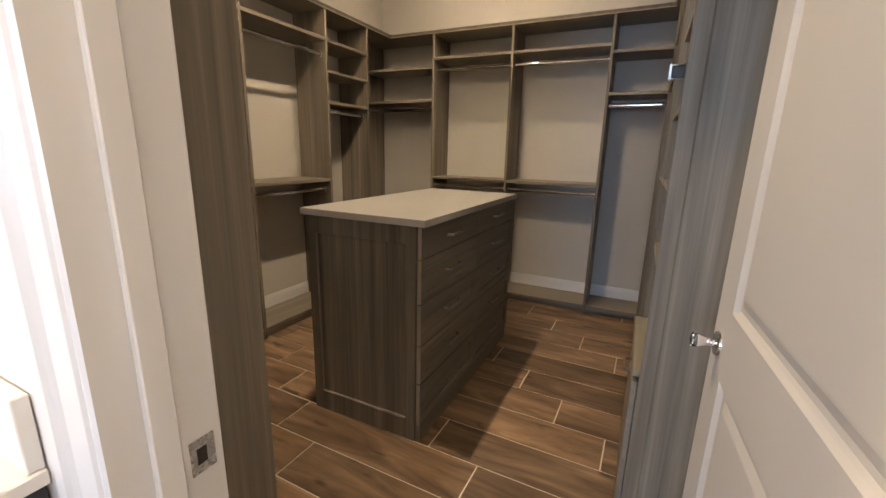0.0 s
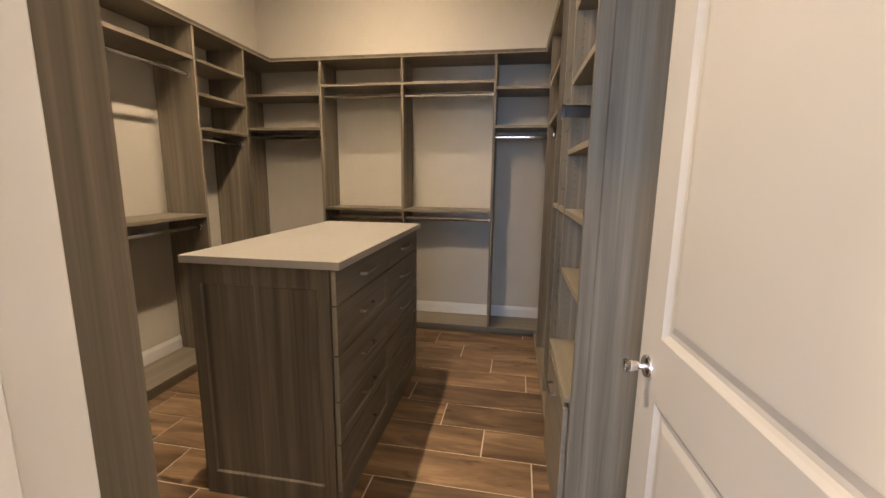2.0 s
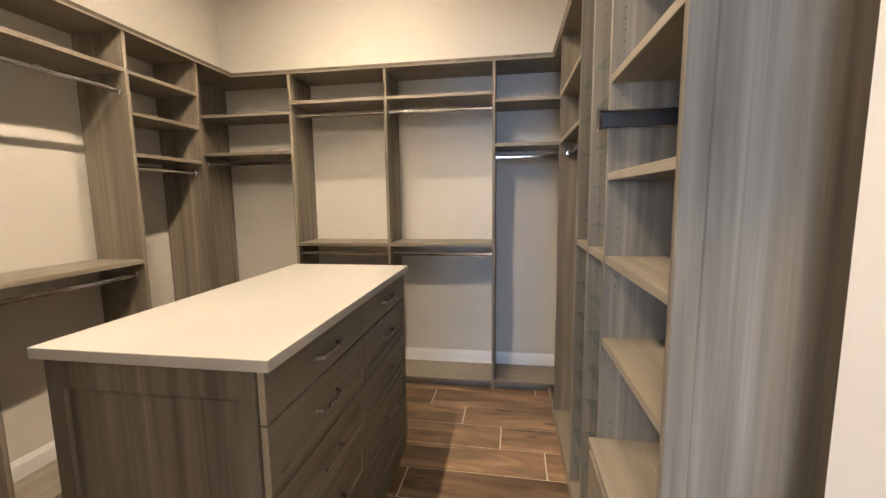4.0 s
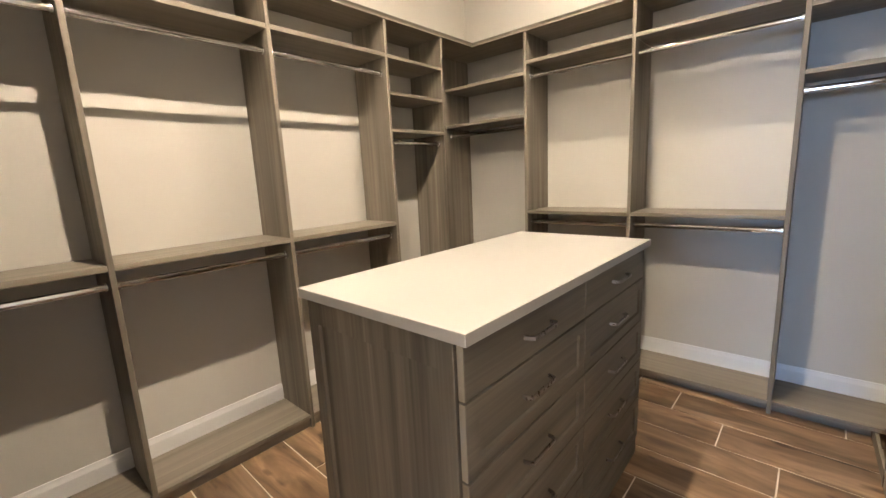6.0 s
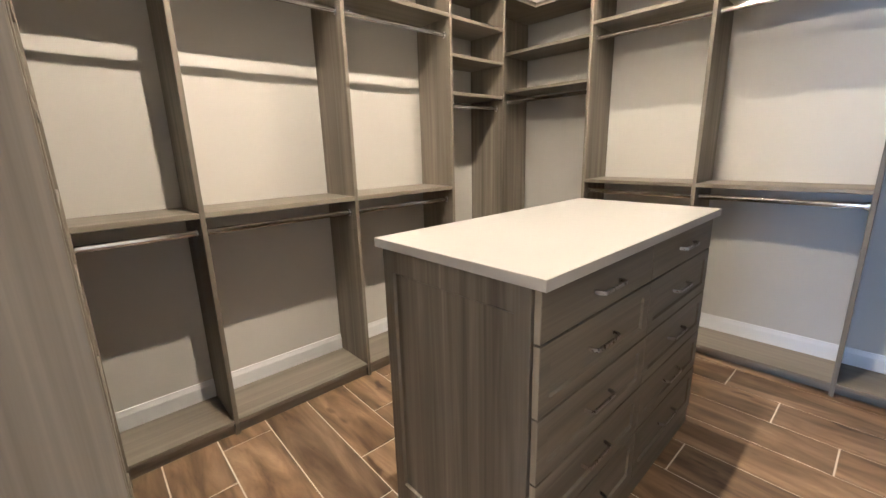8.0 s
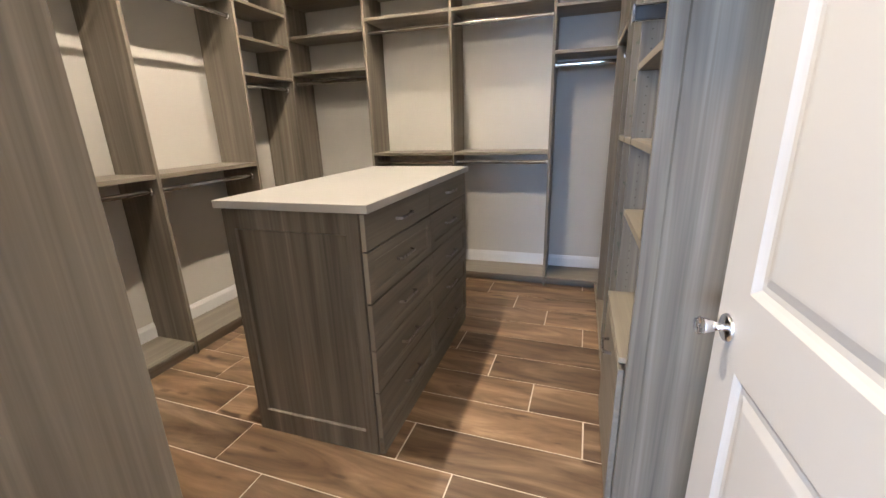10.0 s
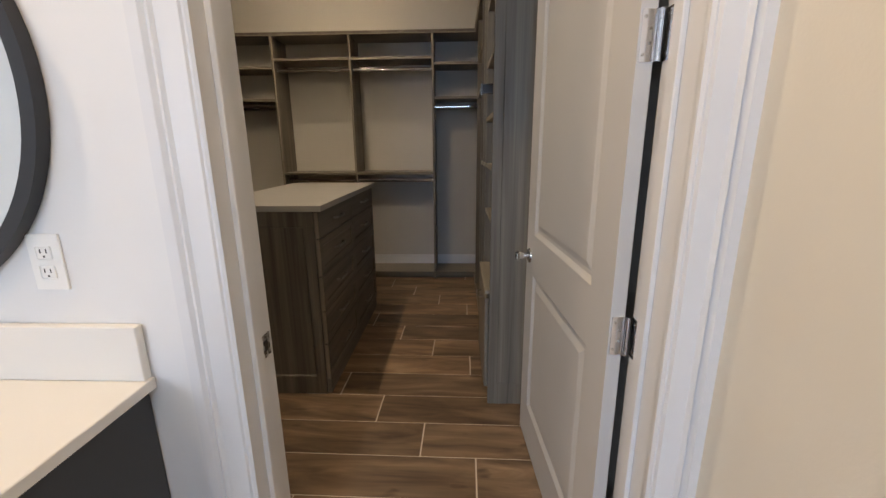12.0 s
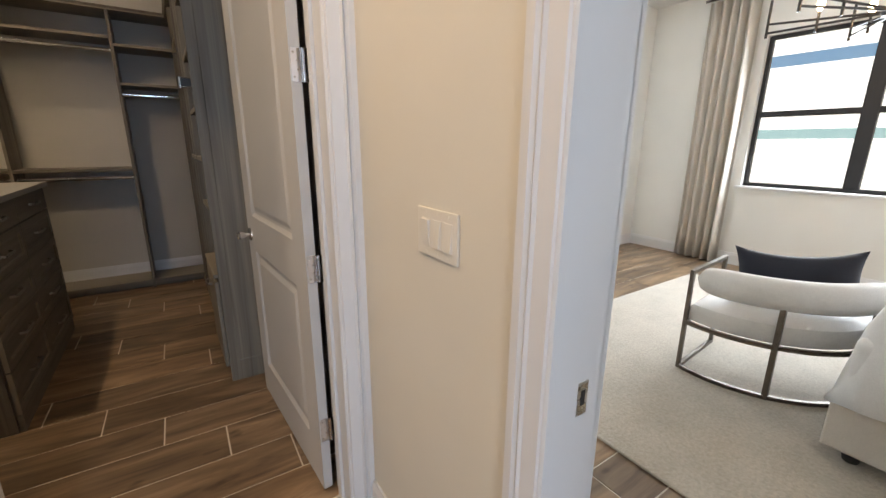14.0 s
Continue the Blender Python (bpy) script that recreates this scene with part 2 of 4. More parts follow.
def rod_between(a, b, radius, sides=12, flat=1.0, bm=None):
    """A round or oval bar from a to b; flat squeezes it sideways."""
    a, b = Vector(a), Vector(b)
    d = b - a
    own = bm or bmesh.new()
    q = d.to_track_quat("Z", "Y").to_matrix().to_4x4()
    bmesh.ops.create_cone(own, cap_ends=True, segments=sides, radius1=radius, radius2=radius, depth=d.length, matrix=Matrix.Translation((a + b) / 2) @ q @ Matrix.Diagonal((1, flat, 1, 1)))
    return own


def lathe(profile, m, sides=24):
    """Turns (radius, height) pairs round the z axis of m."""
    bm = bmesh.new()
    rings = []
    for r, h in profile:
        rings.append([bm.verts.new(m @ Vector((r * math.cos(2 * math.pi * i / sides), r * math.sin(2 * math.pi * i / sides), h))) for i in range(sides)])
    for lo, hi in zip(rings, rings[1:]):
        for i in range(sides):
            bm.faces.new((lo[i], lo[(i + 1) % sides], hi[(i + 1) % sides], hi[i]))
    bm.faces.new(rings[0][::-1])
    bm.faces.new(rings[-1])
    return bm


def sweep(points, section, closed=False, up=(0, 0, 1)):
    """Carries a closed section (pairs: sideways, up) along points."""
    bm = bmesh.new()
    pts = [Vector(p) for p in points]
    up = Vector(up)
    rings = []
    n = len(pts)
    for i, p in enumerate(pts):
        a = pts[(i - 1) % n] if closed or i else pts[i]
        b = pts[(i + 1) % n] if closed or i < n - 1 else pts[i]
        d = (b - a).normalized()
        side = d.cross(up).normalized()
        top = side.cross(d)
        stretch = 1.0
        if (closed or 0 < i < n - 1):
            d1 = (pts[i] - a).normalized()
            stretch = 1.0 / max(0.3, d1.dot(d))
        rings.append([bm.verts.new(p + side * s * stretch + top * h) for s, h in section])
    k = len(section)
    pairs = list(zip(rings, rings[1:])) + ([(rings[-1], rings[0])] if closed else [])
    for lo, hi in pairs:
        for i in range(k):
            bm.faces.new((lo[i], lo[(i + 1) % k], hi[(i + 1) % k], hi[i]))
    if not closed:
        bm.faces.new(rings[0][::-1])
        bm.faces.new(rings[-1])
    bmesh.ops.recalc_face_normals(bm, faces=bm.faces[:])
    return bm


def circle_section(r, k=10):
    return [(r * math.cos(2 * math.pi * i / k), r * math.sin(2 * math.pi * i / k)) for i in range(k)]


# ---- the setting ----
LEFT, FAR, NEAR, RIGHT = -2.68, 4.00, 0.345, 0.455
BATH = 0.215
JL, JR = -0.536, 0.362
HEAD = 2.455
SOUTH = -6.6
BX = 0.45
JB = -0.638
structure("wall_left", box(LEFT - 0.12, LEFT, NEAR - 0.13, FAR + 0.12, 0, CEIL), DIM_WALL, "cream painted closet wall behind the hanging bays", "wall")
structure("wall_far", box(LEFT, 0.58, FAR, FAR + 0.12, 0, CEIL), DIM_WALL, "cream painted closet end wall above the shelving", "wall")
structure("wall_right", box(RIGHT, 0.58, NEAR, FAR, 0, CEIL), DIM_WALL, "cream painted closet wall behind the shoe shelves", "wall")
wd = box(-3.4, JL - 0.02, BATH, NEAR, 0, CEIL)
box(JR + 0.02, BX, BATH - 0.006, BATH, 0, 3.05, bm=wd)
box(JR + 0.02, 0.58, BATH, NEAR, 0, CEIL, bm=wd)
box(JL - 0.02, JR + 0.02, BATH, NEAR, HEAD + 0.02, CEIL, bm=wd)
structure("wall_door", wd, LIT_BATH_WALL, "pale painted wall with the closet doorway", "wall")
ws = box(BX, 0.58, JB + 0.02, BATH, 0, 3.05)
box(BX, 0.58, SOUTH - 0.12, -1.62, 0, 3.05, bm=ws)
box(BX, 0.58, -1.62, JB + 0.02, HEAD + 0.02, 3.05, bm=ws)
structure("wall_switch", ws, LIT_CREAM_WALL, "cream wall with the switches beside the bedroom opening", "wall")
wb = box(-3.4, -3.25, SOUTH - 0.12, SOUTH, 0, 3.05)
box(-1.95, -0.75, SOUTH - 0.12, SOUTH, 0, 3.05, bm=wb)
box(-3.25, -1.95, SOUTH - 0.12, SOUTH, 0, 1.15, bm=wb)
box(-3.25, -1.95, SOUTH - 0.12, SOUTH, 2.35, 3.05, bm=wb)
box(0.42, BX, SOUTH - 0.12, SOUTH, 0, 3.05, bm=wb)
box(-0.75, 0.42, SOUTH - 0.12, SOUTH, 0, 1.35, bm=wb)
box(-0.75, 0.42, SOUTH - 0.12, SOUTH, 2.35, 3.05, bm=wb)
structure("wall_bath_back", wb, LIT_BATH_WALL, "unseen plain bathroom wall with two assumed window openings", "wall")
structure("wall_bath_side", box(-3.52, -3.4, SOUTH - 0.12, NEAR, 0, 3.05), LIT_BATH_WALL, "plain pale bathroom side wall", "wall")
WX = 5.42
WY0, WY1, WZ0, WZ1 = -1.45, 0.985, 0.93, 2.50
bw = box(WX, WX + 0.18, WY1, 2.37, 0, 3.05)
box(WX, WX + 0.18, -4.5, WY0, 0, 3.05, bm=bw)
box(WX, WX + 0.18, WY0, WY1, 0, WZ0, bm=bw)
box(WX, WX + 0.18, WY0, WY1, WZ1, 3.05, bm=bw)
structure("wall_bedroom_window", bw, LIT_BEDROOM_WALL, "pale bedroom wall with a wide window", "wall")
structure("wall_bedroom_north", box(0.58, WX, 2.25, 2.37, 0, 3.05), LIT_BEDROOM_WALL, "pale bedroom wall meeting the window wall", "wall")
structure("wall_bedroom_south", box(0.58, WX + 0.18, -4.62, -4.5, 0, 3.05), LIT_BEDROOM_WALL, "plain pale bedroom wall", "wall")
structure("ceiling_closet", box(LEFT, RIGHT, NEAR, FAR, CEIL, CEIL + 0.1), DARKENED_CEILING, "unseen closet ceiling, darkened to cut bounced light", "ceiling")
structure("ceiling_bath", box(-3.4, BX, SOUTH, BATH, 3.05, 3.15), CEILING, "white painted bathroom ceiling", "ceiling")
structure("ceiling_bedroom", box(0.58, WX, -4.5, 2.25, 3.05, 3.15), CEILING, "white painted bedroom ceiling", "ceiling")
floor = structure("floor", box(-3.5, WX + 0.1, SOUTH, FAR + 0.1, -0.12, -0.003), GROUT, "wood-look plank tile floor with pale grout", "floor")


# ---- trims ----
def casing(name, x0, x1, y, z1, outward, proud=1.0):
    """Moulded casing leg, x0 is the opening's edge; outward: -1 the bath side, +1 the closet side."""
    w = x1 - x0
    prof = [(0.0, 0.0), (0.0, 0.008), (0.06, 0.011), (0.10, 0.011), (0.14, 0.015), (0.55, 0.017), (0.62, 0.022), (0.70, 0.017), (0.78, 0.024), (1.0, 0.024), (1.0, 0.0)]
    bm = bmesh.new()
    rings = [[bm.verts.new((x0 + w * u, y + outward * d * proud, z)) for u, d in prof] for z in (0.0, z1)]
    k = len(prof)
    for i in range(k):
        bm.faces.new((rings[0][i], rings[0][(i + 1) % k], rings[1][(i + 1) % k], rings[1][i]))
    bm.faces.new(rings[0][::-1])
    bm.faces.new(rings[1])
    bmesh.ops.recalc_face_normals(bm, faces=bm.faces[:])
    return bm


structure("trim_casing_1", casing("c", JL, JL - 0.105, BATH, HEAD + 0.1, -1), TRIM, "white moulded door casing on the latch side", "trim")
structure("trim_casing_2", casing("c", JR, BX, BATH - 0.006, HEAD + 0.1, -1, 2.0), TRIM, "white moulded door casing against the switch wall", "trim")
structure("trim_casing_3", box(JL, JR - 0.002, BATH - 0.022, BATH, HEAD, HEAD + 0.1, 0.003), TRIM, "white head casing over the closet door", "trim")
structure("trim_casing_4", box(JL - 0.07, JL, NEAR, NEAR + 0.018, 0, HEAD + 0.07, 0.003), TRIM, "white door casing inside the closet", "trim")
jamb = box(JL - 0.02, JL, BATH, NEAR + 0.004, 0, HEAD)
box(JL, JL + 0.013, 0.256, 0.293, 0, HEAD, 0.002, jamb)
structure("trim_jamb_1", jamb, TRIM, "white door jamb with stop on the latch side", "trim")
jamb = box(JR, JR + 0.02, BATH - 0.010, NEAR + 0.004, 0, HEAD)
box(JR - 0.012, JR, 0.263, 0.302, 0, HEAD, 0.002, jamb)
structure("trim_jamb_2", jamb, TRIM, "white door jamb with stop on the hinge side", "trim")
structure("trim_jamb_3", box(JL, JR, BATH, NEAR, HEAD, HEAD + 0.02), TRIM, "white head jamb of the closet door", "trim")


def casing_y(y0, y1, x, z1):
    bm = casing("c", y0, y1, 0, z1, -1)
    bmesh.ops.transform(bm, matrix=Matrix(((0, 1, 0, x), (1, 0, 0, 0), (0, 0, 1, 0), (0, 0, 0, 1))), verts=bm.verts[:])
    bmesh.ops.recalc_face_normals(bm, faces=bm.faces[:])
    return bm


structure("trim_casing_5", casing_y(JB, JB + 0.085, BX, HEAD + 0.085), TRIM, "white moulded casing of the bedroom opening", "trim")
structure("trim_jamb_4", box(BX, 0.585, JB, JB + 0.02, 0, HEAD), TRIM, "white pocket door jamb of the bedroom opening", "trim")
structure("trim_casing_6", box(0.58, 0.60, JB, JB + 0.085, 0, HEAD + 0.085, 0.003), TRIM, "white bedroom-side casing of the opening", "trim")


def base_run(number, a, b, normal, z0=0.0, height=0.135):
    """A moulded skirting from a to b standing off the wall along normal."""
    prof = [(0.0, 0.0), (0.014, 0.0), (0.014, height - 0.03), (0.009, height - 0.012), (0.007, height), (0.0, height)]
    bm = bmesh.new()
    nx, ny = normal
    rings = [[bm.verts.new((p[0] + nx * d, p[1] + ny * d, z0 + h)) for d, h in prof] for p in (a, b)]
    k = len(prof)
    for i in range(k):
        bm.faces.new((rings[0][i], rings[0][(i + 1) % k], rings[1][(i + 1) % k], rings[1][i]))
    bm.faces.new(rings[0][::-1])
    bm.faces.new(rings[1])
    bmesh.ops.recalc_face_normals(bm, faces=bm.faces[:])
    structure("baseboard_%d" % number, bm, TRIM, "white painted baseboard along the wall", "baseboard")


base_run(1, (LEFT, 0.70), (LEFT, 3.96), (1, 0), 0.0, 0.185)
base_run(2, (LEFT, FAR), (RIGHT, FAR), (0, -1), 0.0, 0.185)
base_run(3, (BX, JB + 0.09), (BX, BATH - 0.058), (-1, 0), 0.0, 0.14)
base_run(4, (WX, -4.5), (WX, 2.25), (-1, 0), 0.0, 0.14)
base_run(5, (0.60, 2.25), (WX - 0.016, 2.25), (0, -1), 0.0, 0.14)

# ---- closet shelving ----
TH = 0.022
TOP = 2.445
LX, FY, RX = -2.347, 3.655, 0.113
MID = 1.150
GAP = 0.003


def shelving(label, group="built-in closet shelving"):
    return thing("closet_shelving", label, "shelving", group)


def board(run, name, x0, x1, y0, y1, z0, z1, material, label="", bevel=0.0015):
    return part(name, box(x0, x1, y0, y1, z0, z1, bevel), material, run, label)


def hang_rod(run, a, b):
    """Oval chrome rod with end cups, between two uprights."""
    a, b = Vector(a), Vector(b)
    d = (b - a).normalized()
    bm = bmesh.new()
    side = d.cross(Vector((0, 0, 1)))
    m = Matrix((( side.x, 0, d.x, 0), (side.y, 0, d.y, 0), (0, 1, 0, 0), (0, 0, 0, 1)))
    bmesh.ops.create_cone(bm, cap_ends=True, segments=16, radius1=0.5, radius2=0.5, depth=(b - a).length - 0.006, matrix=Matrix.Translation((a + b) / 2) @ m @ Matrix.Diagonal((0.016, 0.030, 1, 1)))
    rod = part("rod", bm, ROD, run, "oval chrome hanging rod", True)
    for p, s in ((a, 1), (b, -1)):
        cup = bmesh.new()
        bmesh.ops.create_cone(cup, cap_ends=True, segments=14, radius1=0.5, radius2=0.5, depth=0.012, matrix=Matrix.Translation(p + d * s * 0.008) @ m @ Matrix.Diagonal((0.026, 0.042, 1, 1)))
        part("rod_cup", cup, CHROME, rod)
    return rod


def shaker(axis, flat, u0, u1, v0, v1, out, stile, rail_top, rail_bottom, depth=0.018, recess=0.008):
    """Framed front with a bevelled recessed panel. axis: the plane's normal; u runs sideways, v up."""
    bm = bmesh.new()

    def P(u, v, d):
        return (flat + out * d, u, v) if axis == "x" else (u, flat + out * d, v)

    loops = []
    for ins, d in ((None, 0.0), (0.0, depth - 0.0015), (0.0015, depth), ("in", depth), ("lip", depth - recess), ):
        if ins is None or isinstance(ins, float):
            k = ins or 0.0
            c = (u0 + k, u1 - k, v0 + k, v1 - k)
        else:
            e = 0.0 if ins == "in" else 0.006
            c = (u0 + stile + e, u1 - stile - e, v0 + rail_bottom + e, v1 - rail_top - e)
        loops.append([bm.verts.new(P(u, v, d)) for u, v in ((c[0], c[2]), (c[1], c[2]), (c[1], c[3]), (c[0], c[3]))])
    for lo, hi in zip(loops, loops[1:]):
        for i in range(4):
            bm.faces.new((lo[i], lo[(i + 1) % 4], hi[(i + 1) % 4], hi[i]))
    bm.faces.new(loops[-1])
    bm.faces.new(loops[0][::-1])
    bmesh.ops.recalc_face_normals(bm, faces=bm.faces[:])
    return bm


# left run: uprights along y
left = shelving("grey-brown wood laminate closet shelving with double hanging rods")
L_UP = (0.36, 1.155, 1.950, 2.735, 3.280)
for y in L_UP:
    board(left, "upright", LEFT + GAP, LX, y - TH / 2, y + TH / 2, 0.0, TOP, WOOD_Z)
board(left, "top_board", LEFT + GAP, LX + 0.012, 0.349, FAR - 0.35, TOP, TOP + TH, WOOD_Y)
for i, (a, b) in enumerate(zip(L_UP, L_UP[1:])):
    y0, y1 = a + TH / 2, b - TH / 2
    if i < 3:
        for z in (2.245, MID):
            board(left, "shelf", LEFT + GAP, LX - 0.002, y0, y1, z - 0.025, z, WOOD_Y)
        hang_rod(left, (LX - 0.038, y0, 2.120), (LX - 0.038, y1, 2.120))
        hang_rod(left, (LX - 0.05, y0, 1.055), (LX - 0.05, y1, 1.055))
    else:
        for z in (2.240, 2.012, 1.775):
            board(left, "shelf", LEFT + GAP, LX - 0.002, y0, y1, z - 0.022, z, WOOD_Y)
        hang_rod(left, (LX - 0.05, y0, 1.690), (LX - 0.05, y1, 1.690))
    board(left, "bottom_shelf", LEFT + 0.018, LX - 0.001, y0, y1, 0.062, 0.084, WOOD_Y)
board(left, "toe_kick", LX - 0.034, LX - 0.020, 0.70, 3.27, 0.0, 0.062, WOOD_Y)

# far run: uprights along x
far = shelving("grey-brown wood laminate closet shelving across the end wall")
F_UP = (-1.870, -1.108, -0.304)
CORNER = LEFT + 0.024
for x in F_UP:
    board(far, "upright", x - TH / 2, x + TH / 2, FY, FAR - GAP, 0.0, TOP, WOOD_Z)
board(far, "top_board", LEFT + GAP, RIGHT - GAP, FY - 0.012, FAR - GAP, TOP, TOP + TH, WOOD_X)
board(far, "side_panel", LEFT + GAP, CORNER, L_UP[-1] + TH / 2 + 0.001, FAR - GAP, 0.0, TOP - 0.001, WOOD_Z, "laminate panel lining the corner")
F_EDGE = (CORNER, *[v for x in F_UP for v in (x - TH / 2, x + TH / 2)], RIGHT - GAP)
for i in range(4):
    x0, x1 = F_EDGE[2 * i], F_EDGE[2 * i + 1]
    zs, rods = (((2.175, 1.875), (1.785,)), ((2.248, MID), (2.140, 1.062)), ((2.248, MID), (2.140, 1.062)), ((2.192, 1.880), (1.785,)))[i]
    for z in zs:
        board(far, "shelf", x0, x1, FY + 0.002, FAR - GAP, z - 0.024, z, WOOD_X)
    for z in rods:
        hang_rod(far, (x0, FY + 0.05, z), (x1 - (0.3 if i == 3 else 0), FY + 0.05, z))
    board(far, "bottom_shelf", x0, x1, FY + 0.001, FAR - 0.018, 0.060, 0.082, WOOD_X)
board(far, "toe_kick", LX, RX, FY + 0.055, FY + 0.069, 0.0, 0.060, WOOD_X)

# right run: end panel, wide bay, two narrow glass-shelved bays, hanging bay
right = shelving("grey-brown laminate closet shelving with glass shelves and hamper")
R_UP = (2.025, 2.300, 2.580, 3.280)
RB = RIGHT - GAP
for y in R_UP:
    board(right, "upright", RX, RB, y - TH / 2, y + TH / 2, 0.0, TOP, WOOD_Z)
part("end_panel", shaker("y", 1.450, RX - 0.008, RB, 0.0, TOP, -1, 0.046, 0.10, 0.125, 0.020, 0.003), WOOD_Z, right, "framed end panel")
board(right, "back_panel", RB - 0.012, RB, 1.451, 2.568, 0.084, TOP, WOOD_Z)
board(right, "top_board", RX - 0.012, RB, 1.42, FY - 0.013, TOP, TOP + TH, WOOD_Y)
board(right, "toe_kick", RX + 0.004, RX + 0.018, 1.451, FY + 0.05, 0.0, 0.060, WOOD_Y)
y0, y1 = 1.451, R_UP[0] - TH / 2
for z in (2.170, 1.865, 1.565, 1.297, 1.020):
    board(right, "shelf", RX + 0.002, RB - 0.013, y0, y1, z - 0.025, z, WOOD_Y)
for i in (0, 1):
    y0, y1 = R_UP[i] + TH / 2, R_UP[i + 1] - TH / 2
    board(right, "shelf", RX + 0.002, RB - 0.013, y0, y1, 1.270, 1.295, WOOD_Y)
    for k in range(13):
        z = 0.22 + 0.145 * k
        if abs(z - 1.28) > 0.06:
            part("glass_shelf", box(RX + 0.012, RB - 0.014, y0 + 0.001, y1 - 0.001, z, z + 0.006), GLASS, right, "clear green-edged glass shelf")
y0, y1 = R_UP[2] + TH / 2, R_UP[3] - TH / 2
for z in (2.125, 1.842):
    board(right, "shelf", RX + 0.002, RB, y0, y1, z - 0.025, z, WOOD_Y)
hang_rod(right, (RX + 0.05, y0, 1.760), (RX + 0.05, y1, 1.760))
board(right, "bottom_shelf", RX + 0.001, RB - 0.013, 1.451, 3.269, 0.060, 0.082, WOOD_Y)

# near run beside the door
near = shelving("grey-brown laminate shelving with open shelves beside the door")
NX, NY = -0.848, 0.708
N_UP = (-1.400, -2.318)
for x in N_UP:
    board(near, "upright", x - TH / 2, x + TH / 2, NEAR + GAP, NY, 0.0, TOP, WOOD_Z)
board(near, "end_panel", NX - 0.02, NX, NEAR + GAP, NY + 0.004, 0.0, TOP, WOOD_Z)
board(near, "top_board", LX + 0.014, NX + 0.010, NEAR + GAP, NY + 0.012, TOP, TOP + TH, WOOD_X)
for x0, x1 in ((N_UP[0] + TH / 2, NX - 0.02), (N_UP[1] + TH / 2, N_UP[0] - TH / 2)):
    for z in (2.170, 1.865, 1.550, 1.297, 1.020, 0.640, 0.084):
        board(near, "shelf", x0, x1, NEAR + GAP, NY - 0.003, z - 0.024, z, WOOD_X)


# bored shelf-pin holes, tie rack and hamper of the open shelving
# dark flat discs and plates take the place of shade inside holes
HOLE = paint("hole_shadow", (0.035, 0.030, 0.025), 0.9, 0.0)


def pin_holes(run, points, normal):
    bm = bmesh.new()
    q = Vector(normal).to_track_quat("Z", "Y").to_matrix().to_4x4()
    for p in points:
        bmesh.ops.create_circle(bm, cap_ends=True, segments=8, radius=0.0022, matrix=Matrix.Translation(Vector(p) + Vector(normal) * 0.0006) @ q)
    ob = part("pin_holes", bm, HOLE, run, "rows of small bored shelf-pin holes")
    tagged(ob, kind="stuff")


HOLES_Z = [0.30 + 0.032 * k for k in range(64)]
for y in R_UP[:3]:
    pin_holes(right, [(x, y - TH / 2, z) for z in HOLES_Z for x in (RX + 0.037, RB - 0.05)], (0, -1, 0))
for x in N_UP:
    pin_holes(near, [(x + TH / 2, y, z) for z in HOLES_Z for y in (NY - 0.037, NEAR + 0.05)], (1, 0, 0))

rack = thing("tie_rack", "chrome and black pull-out tie rack fixed in the shelving", "rack")
part("slide_body", box(0.085, 0.425, 1.984, 2.010, 1.702, 1.748, 0.002), BLACK, rack, "black slide body")
part("upper_rail", box(0.078, 0.425, 1.978, 2.012, 1.748, 1.753, 0.001), CHROME, rack, "chrome rail")
part("lower_rail", box(0.078, 0.425, 1.978, 2.012, 1.697, 1.702, 0.001), CHROME, rack, "chrome rail")
part("end_cap", box(0.074, 0.085, 1.978, 2.012, 1.694, 1.756, 0.002), CHROME, rack, "chrome end cap")


def bar_handle(parent, centre, along, out, length, material):
    """Flat strap pull: two short feet that bend over into a straight grip."""
    c, a, o = Vector(centre), Vector(along), Vector(out)
    outline = ((-0.50, -0.001), (-0.485, 0.012), (-0.462, 0.022), (-0.43, 0.027), (0.43, 0.027), (0.462, 0.022), (0.485, 0.012), (0.50, -0.001))
    bm = sweep([c + a * u * length + o * d for u, d in outline], [(-0.0026, -0.0058), (0.0026, -0.0058), (0.0026, 0.0058), (-0.0026, 0.0058)])
    return part("handle", bm, material, parent, "flat brushed metal strap handle", True)


hamper = thing("hamper_cabinet", "grey-brown laminate tilt-out hamper under the open shelves", "hamper")
part("front", box(0.084, 0.104, 1.458, 2.008, 0.090, 0.616, 0.002), WOOD_Y, hamper)
part("top", box(0.082, RB - 0.014, 1.454, 2.011, 0.641, 0.662, 0.002), WOOD_Y, hamper)
part("body", box(0.106, RB - 0.02, 1.464, 2.002, 0.084, 0.641), WOOD_Y, hamper)
bar_handle(hamper, (0.084, 1.735, 0.545), (0, 1, 0), (-1, 0, 0), 0.11, PULL)

# crown strips on top of the shelving
for name, pts in (("left", [(LX + 0.006, 0.74, 0), (LX + 0.006, FY - 0.006, 0), (RX - 0.006, FY - 0.006, 0), (RX - 0.006, 1.425, 0)]),):
    sec = [(-0.014, -0.010), (0.002, -0.010), (0.005, -0.004), (0.009, 0.004), (0.015, 0.012), (0.015, 0.017), (-0.014, 0.017)]
    # the darkened laminate paints in the crown's shadow side
    ob = part("crown_moulding", sweep([(x, y, TOP + 0.012) for x, y, _ in pts], sec), SHADED_Y, None)
    tagged(ob, "grey-brown crown strip along the shelving tops, shade in its colour", "moulding", kind="structure")

# ---- island ----
island = thing("island_dresser", "grey-brown laminate closet island with white quartz top and ten drawers", "dresser")
IX0, IX1, IY0, IY1 = -1.446, -0.792, 1.506, 2.868
IT = 1.076
